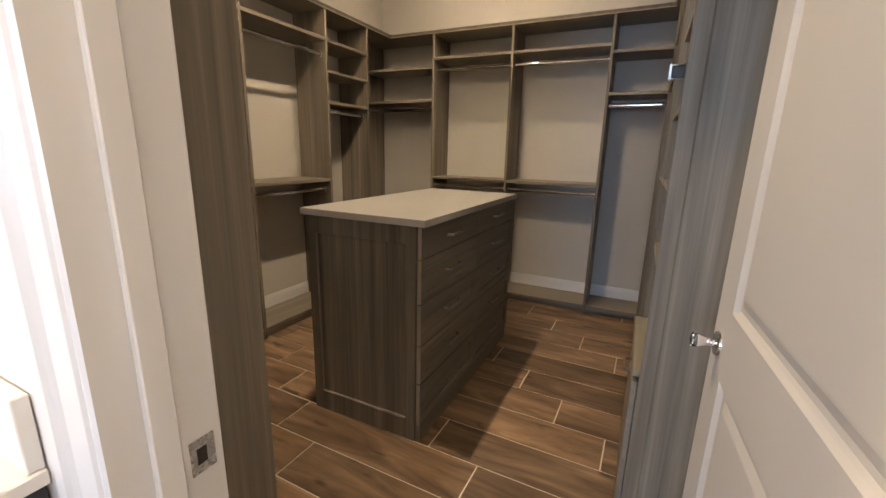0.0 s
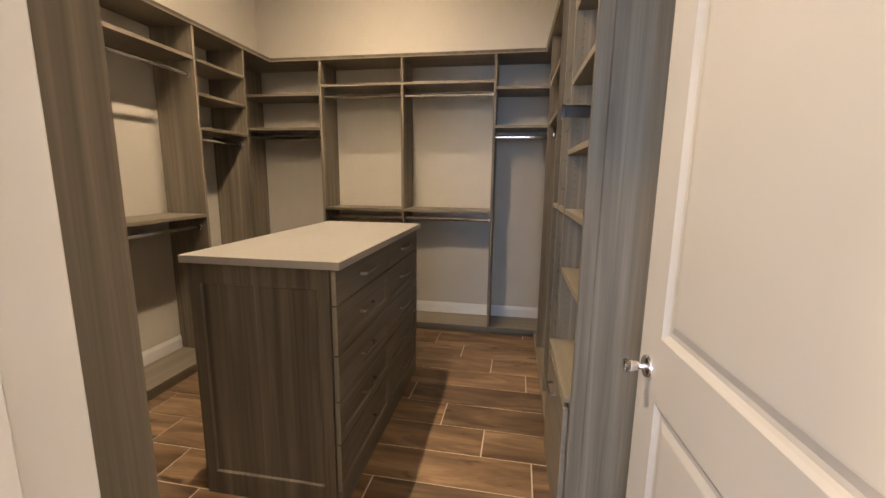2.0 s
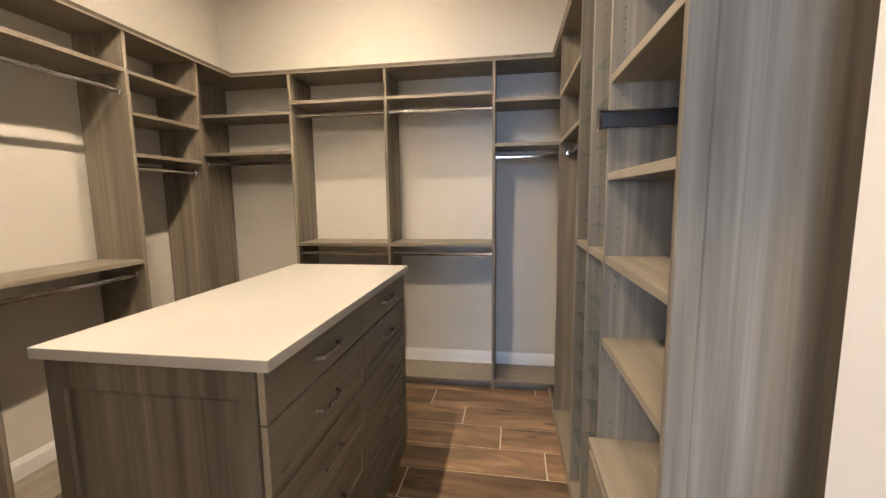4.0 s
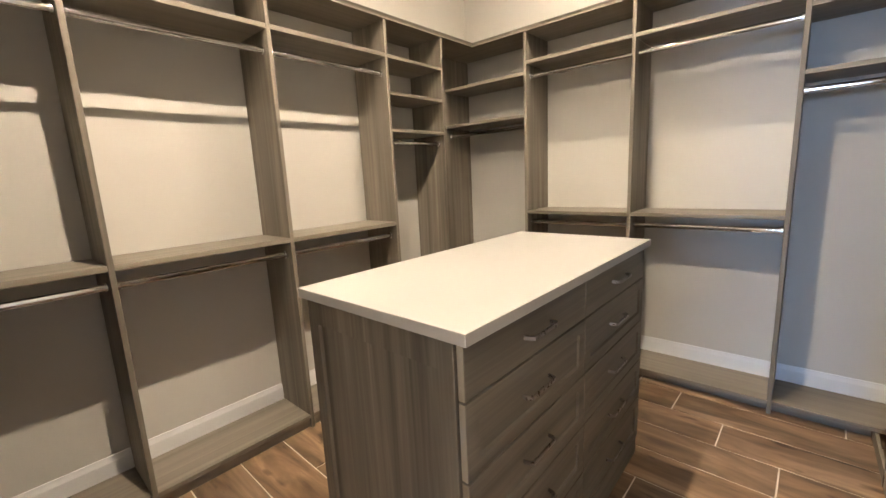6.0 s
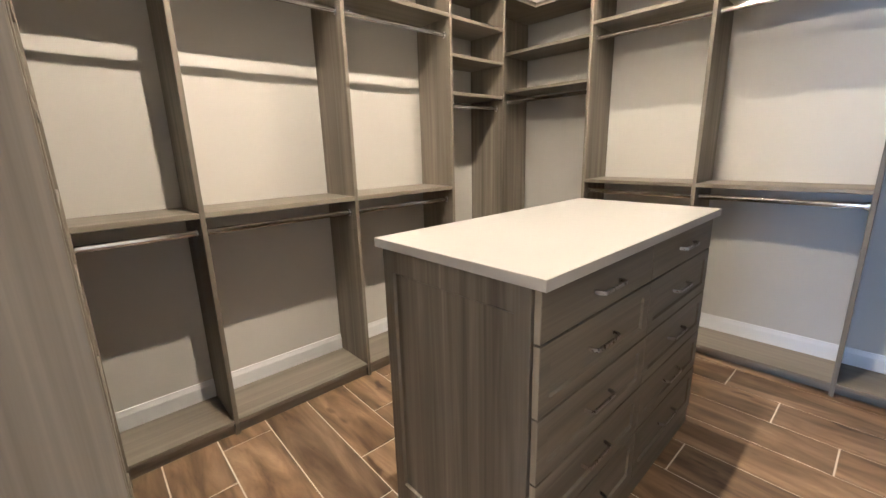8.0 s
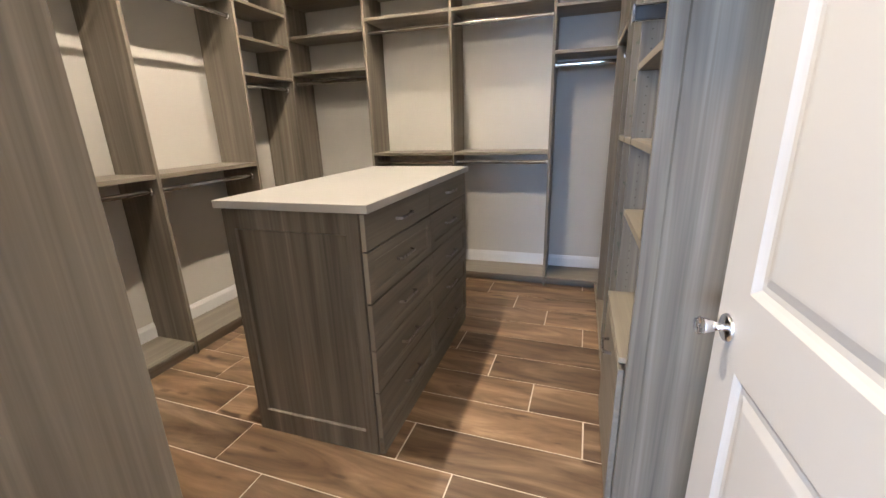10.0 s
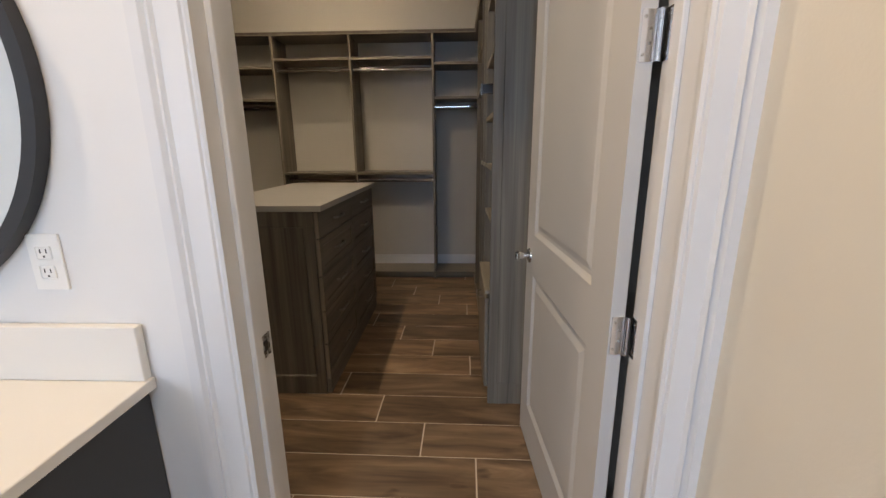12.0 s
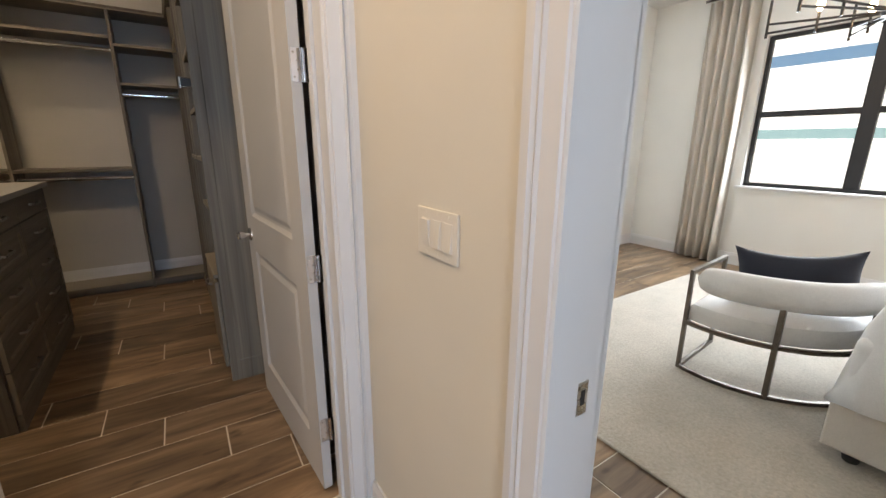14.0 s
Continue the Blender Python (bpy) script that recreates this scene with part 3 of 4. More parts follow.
part("countertop", box(-1.468, -0.769, 1.484, 2.890, IT, IT + 0.032, 0.0025, segments=2), DIMMED_QUARTZ, island, "white quartz countertop slab with eased edges")
part("carcass", box(IX0 + 0.012, IX1 - 0.026, IY0 + 0.012, IY1 - 0.012, 0.0, IT), SHADED_Z, island)


part("end_panel", shaker("y", IY0 + 0.012, IX0, IX1 - 0.030, 0.0, IT, -1, 0.052, 0.085, 0.112, 0.016, 0.009), SHADED_Z, island, "framed end panel")
part("end_panel", shaker("y", IY1 - 0.012, IX0, IX1 - 0.030, 0.0, IT, 1, 0.052, 0.085, 0.112, 0.016, 0.009), SHADED_Z, island, "framed end panel")
part("side_panel", box(IX0, IX0 + 0.012, IY0 + 0.002, IY1 - 0.002, 0.0, IT, 0.0015), SHADED_Z, island)
part("plinth", box(IX1 - 0.026, IX1 - 0.004, IY0 + 0.006, IY1 - 0.006, 0.0, 0.088, 0.0015), SHADED_Y, island)
ROWS_Z = (0.092, 0.318, 0.514, 0.716, 0.926, 1.072)
MIDY = (IY0 + IY1) / 2
for c0, c1 in ((IY0 - 0.003, MIDY - 0.002), (MIDY + 0.002, IY1 + 0.003)):
    for k, (z0, z1) in enumerate(zip(ROWS_Z, ROWS_Z[1:])):
        if k == 4:
            bm = box(IX1 - 0.020, IX1, c0, c1, z0 + 0.003, z1, 0.0018)
        else:
            bm = shaker("x", IX1 - 0.020, c0, c1, z0 + 0.003, z1 - 0.003, 1, 0.048, 0.042, 0.042, 0.020, 0.007)
        dr = part("drawer", bm, SHADED_Y, island)
        outer = c0 if c0 < MIDY - 0.1 else c1
        side = -0.0012 if outer == c0 else 0.0012
        # thin paler strip on the drawer's outer side
        part("edge_band", box(IX1 - 0.0195, IX1 - 0.0012, outer, outer + side, z0 + 0.004, z1 - 0.004), PALE_EDGE, dr, "thin paler laminate strip on the drawer side")
        bar_handle(dr, (IX1 - (0.0 if k == 4 else 0.007), (c0 + c1) / 2, (z0 + z1) / 2), (0, 1, 0), (1, 0, 0), 0.155, PULL)

# ---- closet door, standing open ----
HINGE = Vector((0.308, 0.349, 0))
SWING = math.degrees(math.atan2(1.243 - 0.349, 0.259 - 0.308))
door = thing("door_1", "cream two-panel door standing open into the closet", "door", kind="structure")
DW, DT, DZ0, DZ1 = 0.902, 0.035, 0.012, 2.440
door.matrix_world = pose(HINGE.x, HINGE.y, 0, 0, 0, SWING)


def door_leaf():
    """Leaf along local x; both faces carry two moulded panels."""
    bm = bmesh.new()
    panels = ((0.135, DW - 0.125, 1.028, 2.300), (0.135, DW - 0.125, 0.205, 0.850))
    xs = (0.0, 0.135, DW - 0.125, DW)
    zs = (DZ0, 0.205, 0.850, 1.028, 2.300, DZ1)
    for y, s in ((0.0, 1), (-DT, -1)):
        grid = [[bm.verts.new((x, y, z)) for z in zs] for x in xs]
        for i in range(3):
            for j in range(5):
                if i == 1 and j in (1, 3):
                    continue
                bm.faces.new((grid[i][j], grid[i + 1][j], grid[i + 1][j + 1], grid[i][j + 1]))
        for x0, x1, z0, z1 in panels:
            loops = []
            for ins, d in ((0.0, 0.0), (0.010, 0.006), (0.018, 0.010), (0.030, 0.0105), (0.052, 0.004), (0.058, 0.0035)):
                loops.append([bm.verts.new((x, y - s * d, z)) for x, z in ((x0 + ins, z0 + ins), (x1 - ins, z0 + ins), (x1 - ins, z1 - ins), (x0 + ins, z1 - ins))])
            for lo, hi in zip(loops, loops[1:]):
                for i in range(4):
                    bm.faces.new((lo[i], lo[(i + 1) % 4], hi[(i + 1) % 4], hi[i]))
            bm.faces.new(loops[-1])
    for a, b in (((0, DZ0), (DW, DZ0)), ((DW, DZ0), (DW, DZ1)), ((DW, DZ1), (0, DZ1)), ((0, DZ1), (0, DZ0))):
        bm.faces.new([bm.verts.new(v) for v in ((a[0], 0, a[1]), (b[0], 0, b[1]), (b[0], -DT, b[1]), (a[0], -DT, a[1]))])
    bmesh.ops.remove_doubles(bm, verts=bm.verts[:], dist=0.0001)
    bmesh.ops.recalc_face_normals(bm, faces=bm.faces[:])
    return bm


leaf = part("leaf", door_leaf(), DIMMED_DOOR, door)
for s, y in ((1, 0.0), (-1, -DT)):
    m = pose(DW - 0.062, y, 0.924, -90 * s, 0, 0)
    knob = part("knob", lathe([(0.010, 0.0), (0.0085, 0.016), (0.010, 0.024), (0.0145, 0.036), (0.0190, 0.047), (0.0190, 0.051), (0.010, 0.052)], m, 10), CHROME, door, "faceted chrome and crystal knob")
    part("rose", lathe([(0.033, 0.0), (0.033, 0.004), (0.029, 0.009), (0.014, 0.011)], m, 28), CHROME, knob, "round chrome rose", True)
    part("crystal", lathe([(0.010, 0.0525), (0.0185, 0.0525), (0.0205, 0.057), (0.0165, 0.064), (0.005, 0.066)], m, 10), CRYSTAL, knob, "faceted crystal cap")
for z in (0.285, 0.945, 1.612, 2.270):
    hb = box(-0.0022, 0.0, -DT - 0.001, -0.004, z - 0.05, z + 0.05, 0.0004)
    hinge = part("hinge", hb, CHROME, door, "satin chrome butt hinge")
    bm = bmesh.new()
    for k in range(5):
        rod_between((-0.006, -DT - 0.006, z - 0.05 + 0.02 * k + 0.0003), (-0.006, -DT - 0.006, z - 0.05 + 0.02 * k + 0.0197), 0.0055, 20, bm=bm)
    part("knuckle", bm, CHROME, hinge, "", True)
    bm = bmesh.new()
    for k, dy in ((-0.036, -0.012), (-0.014, -0.024), (0.014, -0.024), (0.036, -0.012)):
        rod_between((-0.0022, dy, z + k), (-0.0034, dy, z + k), 0.0035, 10, bm=bm)
    part("screw", bm, NICKEL, hinge)
for z in (0.285, 0.945, 1.612, 2.270):
    hl = thing("hinge_leaf", "satin chrome hinge leaf screwed to the door jamb", "hinge", "door hinges")
    part("plate", box(JR - 0.0022, JR, 0.308, 0.3475, z - 0.05, z + 0.05, 0.0004), CHROME, hl)
    for k, dy in ((-0.036, 0.334), (-0.014, 0.320), (0.014, 0.320), (0.036, 0.334)):
        part("screw", rod_between((JR - 0.0022, dy, z + k), (JR - 0.0032, dy, z + k), 0.0035, 10), NICKEL, hl)

strike = thing("strike_plate", "satin nickel strike plate let into the jamb", "strike plate")
part("plate", box(JL, JL + 0.0018, 0.308, 0.348, 0.892, 0.952, 0.0005), NICKEL, strike)
part("latch_hole", box(JL + 0.0018, JL + 0.0022, 0.318, 0.334, 0.908, 0.936), HOLE, strike, "dark latch hole")
for dz in (0.899, 0.945):
    part("screw", rod_between((JL + 0.0018, 0.326, dz), (JL + 0.0028, 0.326, dz), 0.0035, 10), NICKEL, strike)

pull = thing("pocket_door_strike", "satin nickel strike plate in the bedroom jamb", "strike plate")
part("plate", box(0.520, 0.548, JB - 0.0016, JB, 0.885, 0.955, 0.0005), NICKEL, pull)
part("latch_hole", box(0.528, 0.540, JB - 0.002, JB - 0.0016, 0.905, 0.937), HOLE, pull, "dark latch hole")

# ---- ceiling downlights ----
for lx, ly, _ in CLOSET_LAMPS:
    dl = thing("downlight", "white recessed round ceiling downlight, lit", "ceiling light", "closet downlights")
    part("trim_ring", lathe([(0.058, CEIL - 0.001), (0.078, CEIL - 0.001), (0.080, CEIL - 0.006), (0.058, CEIL - 0.006)], Matrix.Translation((lx, ly, 0)), 32), TRIM, dl, "", True)
    part("lens", lathe([(0.001, CEIL - 0.0035), (0.056, CEIL - 0.0035), (0.056, CEIL - 0.002), (0.001, CEIL - 0.002)], Matrix.Translation((lx, ly, 0)), 24), LAMP_GLOW, dl, "glowing lens")
# fixtures for the added bath lamps, never in view
for lx, ly, _ in BATH_LAMPS:
    dl = thing("downlight", "added unseen bathroom downlight, lit", "ceiling light", "bathroom downlights")
    part("trim_ring", lathe([(0.064, 3.049), (0.084, 3.049), (0.086, 3.044), (0.064, 3.044)], Matrix.Translation((lx, ly, 0)), 32), TRIM, dl, "", True)
    part("lens", lathe([(0.001, 3.0465), (0.062, 3.0465), (0.062, 3.048), (0.001, 3.048)], Matrix.Translation((lx, ly, 0)), 24), LAMP_GLOW, dl, "glowing lens")

# ---- bathroom ----
VX = -0.738
vanity = thing("vanity_cabinet", "charcoal painted vanity cabinet against the bathroom wall", "vanity")
part("body", box(-2.40, VX - 0.018, -0.330, BATH - 0.002, 0.10, 0.877, 0.002), CABINET, vanity)
part("toe_kick", box(-2.38, VX - 0.05, -0.270, BATH - 0.002, 0.0, 0.10), CABINET, vanity)
for k in range(3):
    x0 = -2.395 + k * 0.549
    part("cabinet_door", shaker("y", -0.330, x0 + 0.003, x0 + 0.545, 0.115, 0.855, -1, 0.06, 0.06, 0.06, 0.018, 0.007), CABINET, vanity)
counter = thing("countertop", "white quartz vanity top with backsplash on charcoal cabinet", "countertop")
part("slab", box(-2.41, VX + 0.003, -0.365, BATH - 0.002, 0.877, 0.903, 0.002), LIT_QUARTZ, counter)
part("backsplash", box(-2.41, VX - 0.004, BATH - 0.024, BATH - 0.002, 0.9035, 1.031, 0.002), LIT_QUARTZ, counter)
mirror = thing("round_mirror", "round wall mirror in a slim black metal frame", "mirror")
MC = Vector((-1.287, 0, 1.525))
ring = [(MC.x + 0.437 * math.cos(2 * math.pi * i / 72), BATH - 0.017, MC.z + 0.437 * math.sin(2 * math.pi * i / 72)) for i in range(72)]
part("frame", sweep(ring, [(-0.015, -0.014), (0.013, -0.014), (0.015, -0.010), (0.015, 0.010), (0.013, 0.014), (-0.015, 0.014)], True, (0, 1, 0)), BLACK, mirror, "black metal frame", True)
gl = bmesh.new()
bmesh.ops.create_circle(gl, cap_ends=True, segments=72, radius=0.426, matrix=pose(MC.x, BATH - 0.008, MC.z, 90, 0, 0))
gx = bmesh.ops.extrude_face_region(gl, geom=gl.faces[:])
bmesh.ops.translate(gl, verts=[v for v in gx["geom"] if isinstance(v, bmesh.types.BMVert)], vec=(0, 0.005, 0))
bmesh.ops.recalc_face_normals(gl, faces=gl.faces[:])
part("glass", gl, MIRROR, mirror, "silvered mirror glass")

outlet = thing("wall_outlet", "white duplex wall outlet with cover plate", "outlet")
OX, OZ = -0.916, 1.169
part("cover_plate", box(OX - 0.035, OX + 0.035, BATH - 0.006, BATH, OZ - 0.060, OZ + 0.060, 0.002, segments=2), PLATE, outlet)
for dz in (-0.021, 0.021):
    rc = part("receptacle", box(OX - 0.017, OX + 0.017, BATH - 0.008, BATH - 0.0055, OZ + dz - 0.0145, OZ + dz + 0.0145, 0.003), PLATE, outlet)
    for dx in (-0.0065, 0.0065):
        part("slot", box(OX + dx - 0.0012, OX + dx + 0.0012, BATH - 0.0084, BATH - 0.0079, OZ + dz - 0.001, OZ + dz + 0.008), HOLE, rc)
    part("slot", box(OX - 0.002, OX + 0.002, BATH - 0.0084, BATH - 0.0079, OZ + dz - 0.010, OZ + dz - 0.006), HOLE, rc)

switch = thing("light_switch", "white three-gang light switch on the cream wall", "switch")
SY0, SY1, SZ0, SZ1 = -0.362, -0.196, 1.116, 1.231
part("cover_plate", box(BX - 0.007, BX, SY0, SY1, SZ0, SZ1, 0.0025, segments=2), CREAM_PLATE, switch)
for k in range(3):
    yc = SY1 - 0.0395 - 0.046 * k
    zc = (SZ0 + SZ1) / 2
    bm = box(BX - 0.0085, BX - 0.0065, yc - 0.0165, yc + 0.0165, zc - 0.0335, zc + 0.0335, 0.0006)
    pd = part("switch_frame", bm, CREAM_PLATE, switch)
    bm = bmesh.new()
    up = k == 0
    d0, d1 = (0.0085, 0.0135) if up else (0.0135, 0.0085)
    v = [bm.verts.new(p) for p in ((BX - 0.008, yc - 0.0145, zc - 0.031), (BX - 0.008, yc + 0.0145, zc - 0.031), (BX - 0.008, yc + 0.0145, zc + 0.031), (BX - 0.008, yc - 0.0145, zc + 0.031),
                                   (BX - d0, yc - 0.0145, zc - 0.031), (BX - d0, yc + 0.0145, zc - 0.031), (BX - d1, yc + 0.0145, zc + 0.031), (BX - d1, yc - 0.0145, zc + 0.031))]
    for f in ((0, 1, 2, 3), (4, 5, 6, 7), (0, 1, 5, 4), (1, 2, 6, 5), (2, 3, 7, 6), (3, 0, 4, 7)):
        bm.faces.new([v[i] for i in f])
    bmesh.ops.recalc_face_normals(bm, faces=bm.faces[:])
    part("paddle", bm, CREAM_PLATE, pd)
    for dz in (-0.048, 0.048):
        part("screw", rod_between((BX - 0.0068, yc, zc + dz), (BX - 0.0078, yc, zc + dz), 0.003, 10), CREAM_PLATE, switch)

# ---- bedroom ----
window = thing("window_1", "wide black-framed bedroom window, bright daylight outside", "window", kind="structure")
FX = WX + 0.06
for name, b in (("frame", (FX, FX + 0.05, WY0, WY0 + 0.04, WZ0, WZ1)), ("frame", (FX, FX + 0.05, WY1 - 0.04, WY1, WZ0, WZ1)), ("frame", (FX, FX + 0.05, WY0 + 0.04, WY1 - 0.04, WZ0, WZ0 + 0.04)), ("frame", (FX, FX + 0.05, WY0 + 0.04, WY1 - 0.04, WZ1 - 0.04, WZ1)),
                ("mullion", (FX - 0.005, FX + 0.055, 0.015, 0.135, WZ0 + 0.04, WZ1 - 0.04)), ("meeting_rail", (FX + 0.002, FX + 0.048, 0.135, WY1 - 0.04, 1.675, 1.735)), ("meeting_rail", (FX + 0.002, FX + 0.048, WY0 + 0.04, 0.015, 1.675, 1.735))):
    part(name, box(*b, 0.003), BLACK, window)
PANE = sheet_glass("window_glass", (0.97, 0.99, 0.98), 0.05)
for y0, y1 in ((0.135, WY1 - 0.04), (WY0 + 0.04, 0.015)):
    for z0, z1 in ((WZ0 + 0.04, 1.675), (1.735, WZ1 - 0.04)):
        pn = part("pane", box(FX + 0.022, FX + 0.028, y0, y1, z0, z1), PANE, window)
        pn.visible_shadow = False
part("sill", box(WX - 0.035, WX + 0.06, WY0 - 0.05, WY1 + 0.05, WZ0 - 0.028, WZ0, 0.003), TRIM, window)

curtain = thing("curtain", "beige linen curtain hanging in deep folds beside the window", "curtain")
bm = bmesh.new()
cols = 90
rows_z = [0.015 + (2.93 - 0.015) * k / 10 for k in range(11)]
grid = []
for i in range(cols + 1):
    u = i / cols
    col = []
    for z in rows_z:
        wob = 0.5 + 0.5 * math.sin(z * 1.3 + u * 4)
        y = 1.06 + 0.50 * u + 0.006 * math.sin(z * 2 + u * 9)
        x = WX - 0.095 + 0.040 * math.sin(u * 2 * math.pi * 5.5 + 0.25 * math.sin(z * 1.1)) + 0.012 * math.sin(u * 31 + wob)
        col.append(bm.verts.new((x, y, z)))
    grid.append(col)
for a, b in zip(grid, grid[1:]):
    for k in range(10):
        bm.faces.new((a[k], b[k], b[k + 1], a[k + 1]))
cl = part("cloth", bm, CURTAIN, curtain, "", True)
sol = cl.modifiers.new("thickness", "SOLIDIFY")
sol.thickness = 0.004
part("curtain_rod", rod_between((WX - 0.095, -1.9, 2.955), (WX - 0.095, 1.62, 2.955), 0.013, 14), BLACK, curtain, "black curtain rod", True)

rug = tagged(part("area_rug", box(1.505, 4.60, -3.20, 0.985, 0.0005, 0.014, 0.004), RUG, None), "large cream wool rug with a bound edge on the tiles", "rug")

chair = thing("accent_chair", "white boucle barrel chair with dark metal frame on the rug", "armchair")
CC, CR = Vector((3.066, -0.094, 0)), 0.605
A0, A1 = radians(166), radians(252)
AX = Vector((math.cos(radians(5)), math.sin(radians(5)), 0))
SQ = [(-0.011, -0.011), (0.011, -0.011), (0.011, 0.011), (-0.011, 0.011)]


def arc(z, r, a0, a1, n=18):
    return [(CC.x + r * math.cos(a0 + (a1 - a0) * i / n), CC.y + r * math.sin(a0 + (a1 - a0) * i / n), z) for i in range(n + 1)]


ends = (Vector(arc(0, CR, A0, A1)[0]), Vector(arc(0, CR, A0, A1)[-1]))
for z in (0.026, 0.325):
    part("back_rail", sweep(arc(z, CR, A0, A1), SQ), GUNMETAL, chair)
for e in ends:
    f = e + AX * 0.54
    for z in (0.026, 0.325, 0.645):
        part("side_rail", sweep([e + Vector((0, 0, z)), f + Vector((0, 0, z))], SQ), GUNMETAL, chair)
    for p in (e, f):
        part("leg", box(p.x - 0.011, p.x + 0.011, p.y - 0.011, p.y + 0.011, 0.0145, 0.656, 0.001), GUNMETAL, chair)
mp = Vector(arc(0, CR, A0, A1)[9])
part("leg", box(mp.x - 0.013, mp.x + 0.013, mp.y - 0.013, mp.y + 0.013, 0.0145, 0.60, 0.001), GUNMETAL, chair)
f0, f1 = ends[0] + AX * 0.52, ends[1] + AX * 0.52
seat_pts = [Vector(p) for p in arc(0, CR - 0.02, A0, A1, 14)] + [f1, f0]
bm = bmesh.new()
sc = sum(seat_pts, Vector()) / len(seat_pts)
rings = []
for z, k in ((0.337, 0.97), (0.342, 1.0), (0.385, 1.015), (0.425, 1.0), (0.440, 0.96), (0.447, 0.80)):
    rings.append([bm.verts.new((sc.x + (p.x - sc.x) * k, sc.y + (p.y - sc.y) * k, z)) for p in seat_pts])
n = len(seat_pts)
for lo, hi in zip(rings, rings[1:]):
    for i in range(n):
        bm.faces.new((lo[i], lo[(i + 1) % n], hi[(i + 1) % n], hi[i]))
bm.faces.new(rings[0][::-1])
bm.faces.new(rings[-1])
part("seat", bm, BOUCLE, chair, "thick white boucle seat cushion", True)
back = arc(0.615, CR - 0.03, A0 + radians(2), A1 + radians(14), 26)
bm = bmesh.new()
rings = []
for i, p in enumerate(back):
    t = i / (len(back) - 1)
    r = 0.085 * min(1.0, math.sqrt(max(0.02, 1 - (abs(2 * t - 1)) ** 10)))
    ang = A0 + radians(2) + (A1 - A0 + radians(12)) * t
    out = Vector((math.cos(ang), math.sin(ang), 0))
    rings.append([bm.verts.new(Vector(p) + out * r * 0.95 * math.cos(q) + Vector((0, 0, r * math.sin(q)))) for q in [2 * math.pi * j / 16 for j in range(16)]])
for lo, hi in zip(rings, rings[1:]):
    for i in range(16):
        bm.faces.new((lo[i], lo[(i + 1) % 16], hi[(i + 1) % 16], hi[i]))
bm.faces.new(rings[0][::-1])
bm.faces.new(rings[-1])
part("backrest", bm, BOUCLE, chair, "round white boucle bolster back", True)


def pillow_mesh(w, h, d, m):
    bm = bmesh.new()
    n = 20
    sides = []
    for s in (1, -1):
        g = []
        for i in range(n + 1):
            row = []
            for j in range(n + 1):
                u, v = 2 * i / n - 1, 2 * j / n - 1
                puff = (max(0.0, (1 - u * u) * (1 - v * v))) ** 0.45
                pinch = 1 - 0.10 * (1 - abs(v) ** 2) * abs(u) ** 3 - 0.0
                pv = 1 - 0.30 * (1 - abs(u) ** 2) * abs(v) ** 3
                row.append(bm.verts.new(m @ Vector((u * w / 2 * pinch, s * d / 2 * puff, v * h / 2 * pv))))
            g.append(row)
        sides.append(g)
        for i in range(n):
            for j in range(n):
                bm.faces.new((g[i][j], g[i + 1][j], g[i + 1][j + 1], g[i][j + 1]))
    bmesh.ops.remove_doubles(bm, verts=bm.verts[:], dist=0.0005)
    bmesh.ops.recalc_face_normals(bm, faces=bm.faces[:])
    return bm


cushion = tagged(part("throw_pillow", pillow_mesh(0.60, 0.36, 0.16, pose(2.90, -0.315, 0.628, 8, 4, 117)), NAVY, None, smooth=True), "navy blue throw pillow leaning on the chair back", "pillow")

bed = thing("bed", "white-dressed bed on a beige upholstered base", "bed")
BX0, BX1, BY0, BY1 = 2.235, 4.45, -2.65, -0.688
part("base", box(BX0, BX1, BY0, BY1, 0.075, 0.300, 0.018, segments=3), UPHOLSTERY, bed, "beige upholstered bed base", True)
part("corner_piping", rod_between((BX0 + 0.012, BY1 - 0.012, 0.08), (BX0 + 0.012, BY1 - 0.012, 0.295), 0.012, 12), UPHOLSTERY, bed, "", True)
for x, y in ((BX0 + 0.08, BY1 - 0.10), (BX0 + 0.08, BY0 + 0.10), (BX1 - 0.08, BY1 - 0.10), (BX1 - 0.08, BY0 + 0.10)):
    part("leg", lathe([(0.028, 0.0145), (0.036, 0.05), (0.036, 0.0755)], Matrix.Translation((x, y, 0)), 16), BLACK, bed, "short black round leg", True)
part("mattress", box(BX0 + 0.02, BX1 - 0.02, BY0 + 0.02, BY1 - 0.02, 0.300, 0.600, 0.05, segments=4), LINEN, bed, "", True)
bm = bmesh.new()
bmesh.ops.create_grid(bm, x_segments=50, y_segments=46, size=1.0)
for v in bm.verts:
    u, w = v.co.x, v.co.y
    x = (BX0 + BX1) / 2 + u * ((BX1 - BX0) / 2 + 0.025)
    y = (BY0 + BY1) / 2 + w * ((BY1 - BY0) / 2 + 0.005)
    dx = max(0.0, abs(u) - 0.88) / 0.12
    dy = max(0.0, abs(w) - 0.88) / 0.12
    drop = min(1.0, math.hypot(dx, dy))
    z = 0.790 - 0.48 * drop ** 2.6 + 0.020 * noise.noise((x * 3.1, y * 2.7, 0.3)) + 0.03 * (1 - drop) * noise.noise((x * 1.2, y * 1.4, 2.0))
    ruffle = 0.018 * drop * math.sin((x + y) * 17)
    v.co = (x + ruffle, y + ruffle, z)
dv = part("duvet", bm, LINEN, bed, "puffy white duvet falling over the base", True)
sol = dv.modifiers.new("thickness", "SOLIDIFY")
sol.thickness = 0.02

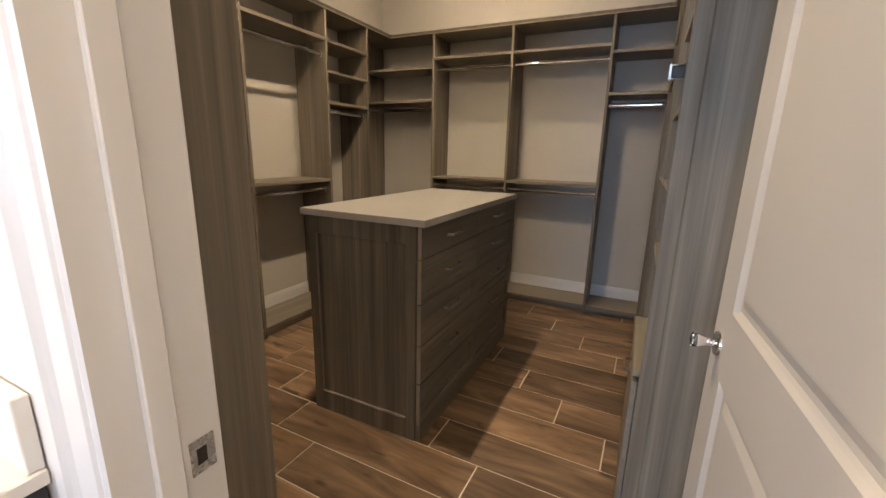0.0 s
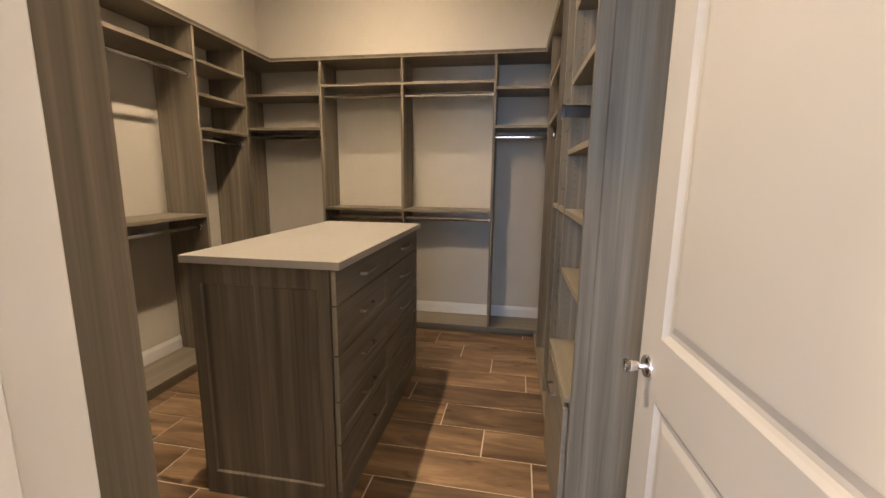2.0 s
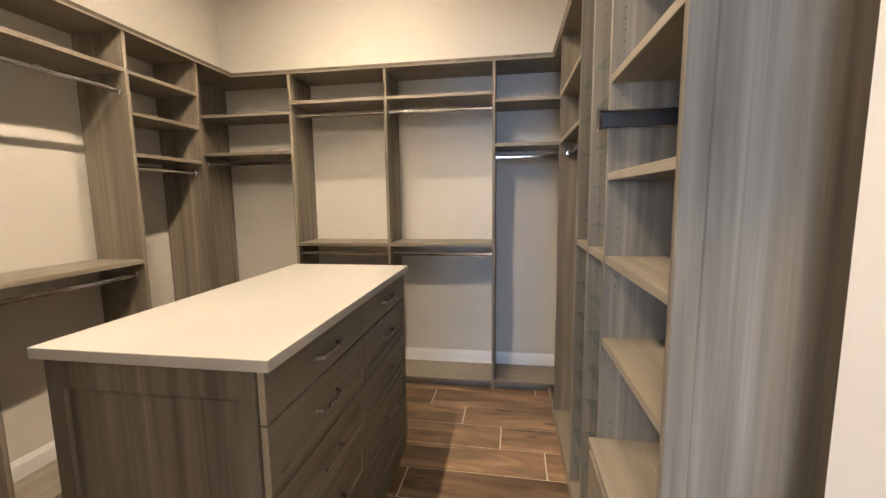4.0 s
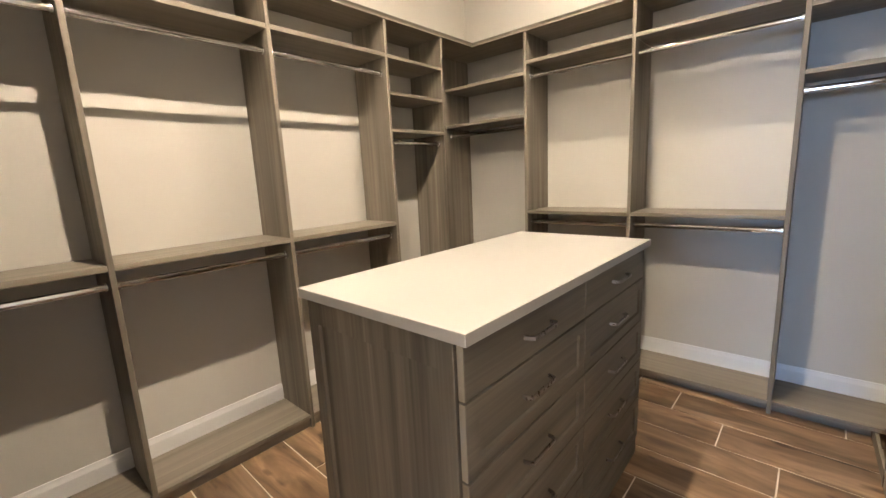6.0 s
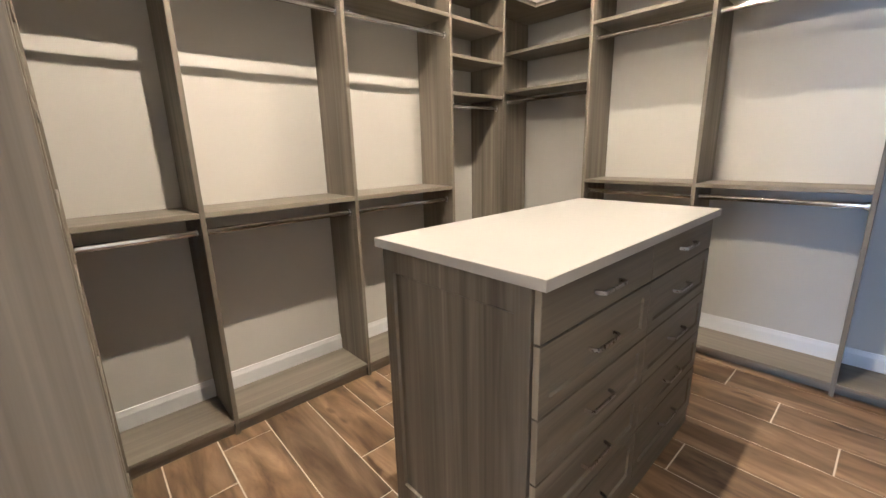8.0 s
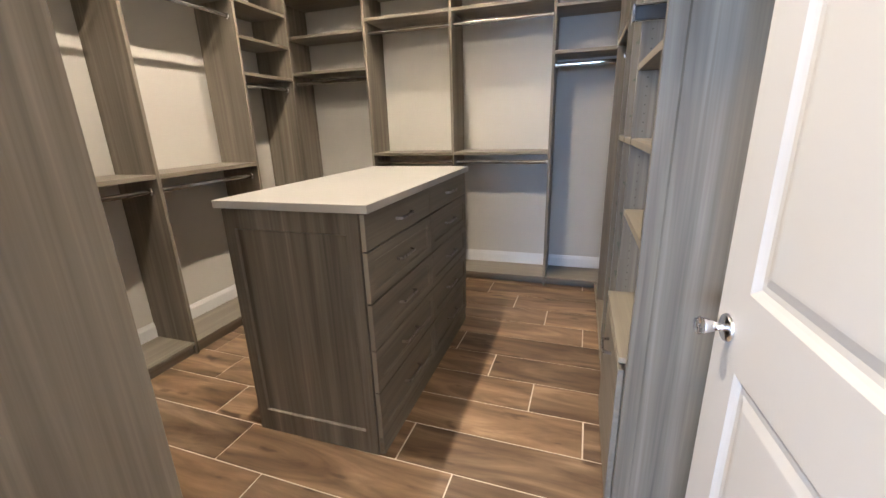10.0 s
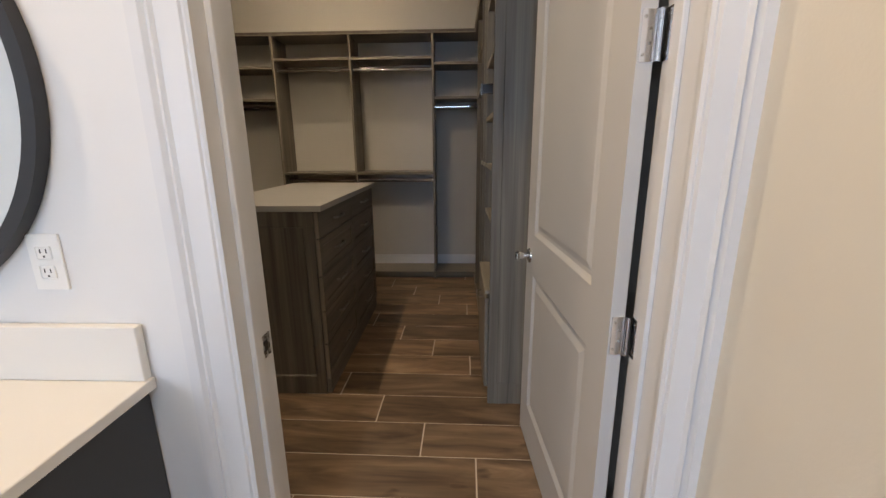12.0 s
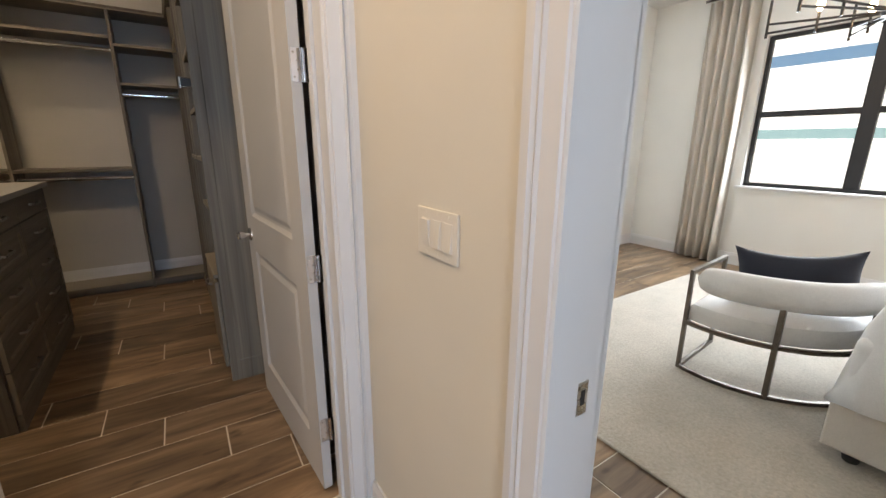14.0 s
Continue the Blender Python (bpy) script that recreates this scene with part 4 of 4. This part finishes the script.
lamp_thing = thing("chandelier", "black metal bar chandelier with small warm bulbs", "chandelier")
HX, HY, HZ = 3.45, -0.36, 2.105
part("hub", lathe([(0.02, HZ - 0.03), (0.075, HZ - 0.02), (0.085, HZ), (0.06, HZ + 0.022), (0.02, HZ + 0.03)], Matrix.Translation((HX, HY, 0)), 24), BLACK, lamp_thing, "", True)
part("stem", rod_between((HX, HY, HZ), (HX, HY, 3.05), 0.010, 12), BLACK, lamp_thing, "", True)
part("canopy", lathe([(0.065, 3.022), (0.065, 3.049), (0.02, 3.0495)], Matrix.Translation((HX, HY, 0)), 24), BLACK, lamp_thing, "", True)
for k in range(6):
    a = radians(92 + 60 * k)
    tip = Vector((HX + 0.62 * math.cos(a), HY + 0.62 * math.sin(a), HZ))
    for dz, w in ((0.0, 0.0), (0.055, 0.0)):
        part("arm", rod_between((HX, HY, HZ), tip + Vector((0, 0, dz)), 0.0075, 8), BLACK, lamp_thing)
    part("post", rod_between(tip + Vector((0, 0, -0.03)), tip + Vector((0, 0, 0.20)), 0.0085, 8), BLACK, lamp_thing)
    h = Vector((HX + 0.36 * math.cos(a), HY + 0.36 * math.sin(a), HZ))
    holder = part("bulb_holder", rod_between(h + Vector((0, 0, -0.04)), h + Vector((0, 0, 0.075)), 0.008, 8), BLACK, lamp_thing)
    part("bulb", lathe([(0.004, 0.075), (0.012, 0.085), (0.020, 0.11), (0.016, 0.14), (0.003, 0.155)], Matrix.Translation(h), 14), BULB_GLOW, holder, "glowing filament bulb", True)

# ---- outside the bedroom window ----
# overexposed view outside made as glowing sheets of white, blue and teal
OUT_WHITE, OUT_BLUE, OUT_TEAL = glow("overexposed_glow", (1.0, 1.0, 1.0), 5.0), glow("open_sky", (0.17, 0.50, 0.95), 1.7), glow("far_tree_glow", (0.46, 0.84, 0.92), 2.0)
structure("backdrop", box(66.0, 66.2, -120, 120, -12, 60), OUT_WHITE, "white glow in place of the overexposed view outside", "backdrop")
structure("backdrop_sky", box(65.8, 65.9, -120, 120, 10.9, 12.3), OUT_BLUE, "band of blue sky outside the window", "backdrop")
structure("backdrop_tree_glow", box(65.7, 65.8, -120, 120, 2.2, 3.4), OUT_TEAL, "glowing teal band for the overexposed distant trees", "backdrop")
GROUNDM = paint("pale_ground", (0.55, 0.53, 0.48), 0.95, 0.3, 30.0)
structure("ground", box(WX + 0.19, 13.0, -40, 40, -0.30, -0.15), GROUNDM, "pale sunlit ground outside", "ground")

# ---- floor tiles ----
PY, PX, G = 0.2365, 1.018, 0.0065
SKEW = 0.0175  # the courses run one degree off the walls
tile_meshes = {}


def tile_mesh(w, d):
    key = (round(w, 3), round(d, 3))
    if key not in tile_meshes:
        tile_meshes[key] = mesh_of(box(-w / 2, w / 2, -d / 2, d / 2, -0.009, 0.0, 0.0011), "tile", TILE)
    return tile_meshes[key]


def lay(x0, x1, y0, y1, field=None):
    """Courses of tiles, each an object of its own, or all joined into the mesh field."""
    r0, r1 = math.floor((y0 - 0.544) / PY), math.ceil((y1 - 0.544) / PY)
    for r in range(r0, r1):
        ya, yb = max(y0, 0.544 + r * PY), min(y1, 0.544 + (r + 1) * PY)
        if yb - ya < 0.02:
            continue
        off = 0.275 - PX / 4 * (r % 4)
        for k in range(math.floor((x0 - off) / PX), math.ceil((x1 - off) / PX)):
            xa, xb = max(x0, off + k * PX), min(x1, off + (k + 1) * PX)
            if xb - xa < 0.02:
                continue
            xc = (xa + xb) / 2
            if field is not None:
                yc = (ya + yb) / 2 - SKEW * min(xc, 0.58)
                w, d = (xb - xa - G) / 2, (yb - ya - G) / 2
                box(xc - w, xc + w, yc - d, yc + d, -0.009, 0.0, bm=field)
                continue
            ob = new("tile", tile_mesh(xb - xa - G, yb - ya - G))
            ob.location = (xc, (ya + yb) / 2 - SKEW * min(xc, 0.58), 0.0)
            if xc < 0.58:
                ob.rotation_euler = (0, 0, -SKEW)
            ob.parent = floor


lay(LEFT, 0.58, 0.29, FAR)
lay(-3.4, 0.58, -3.20, 0.29)
lay(0.58, WX, -2.6, 2.25)
field = bmesh.new()
lay(-3.4, 0.58, SOUTH, -3.20, field)
lay(0.58, WX, -4.5, -2.6, field)
tagged(part("tile_field", field, TILE, floor), kind="stuff")
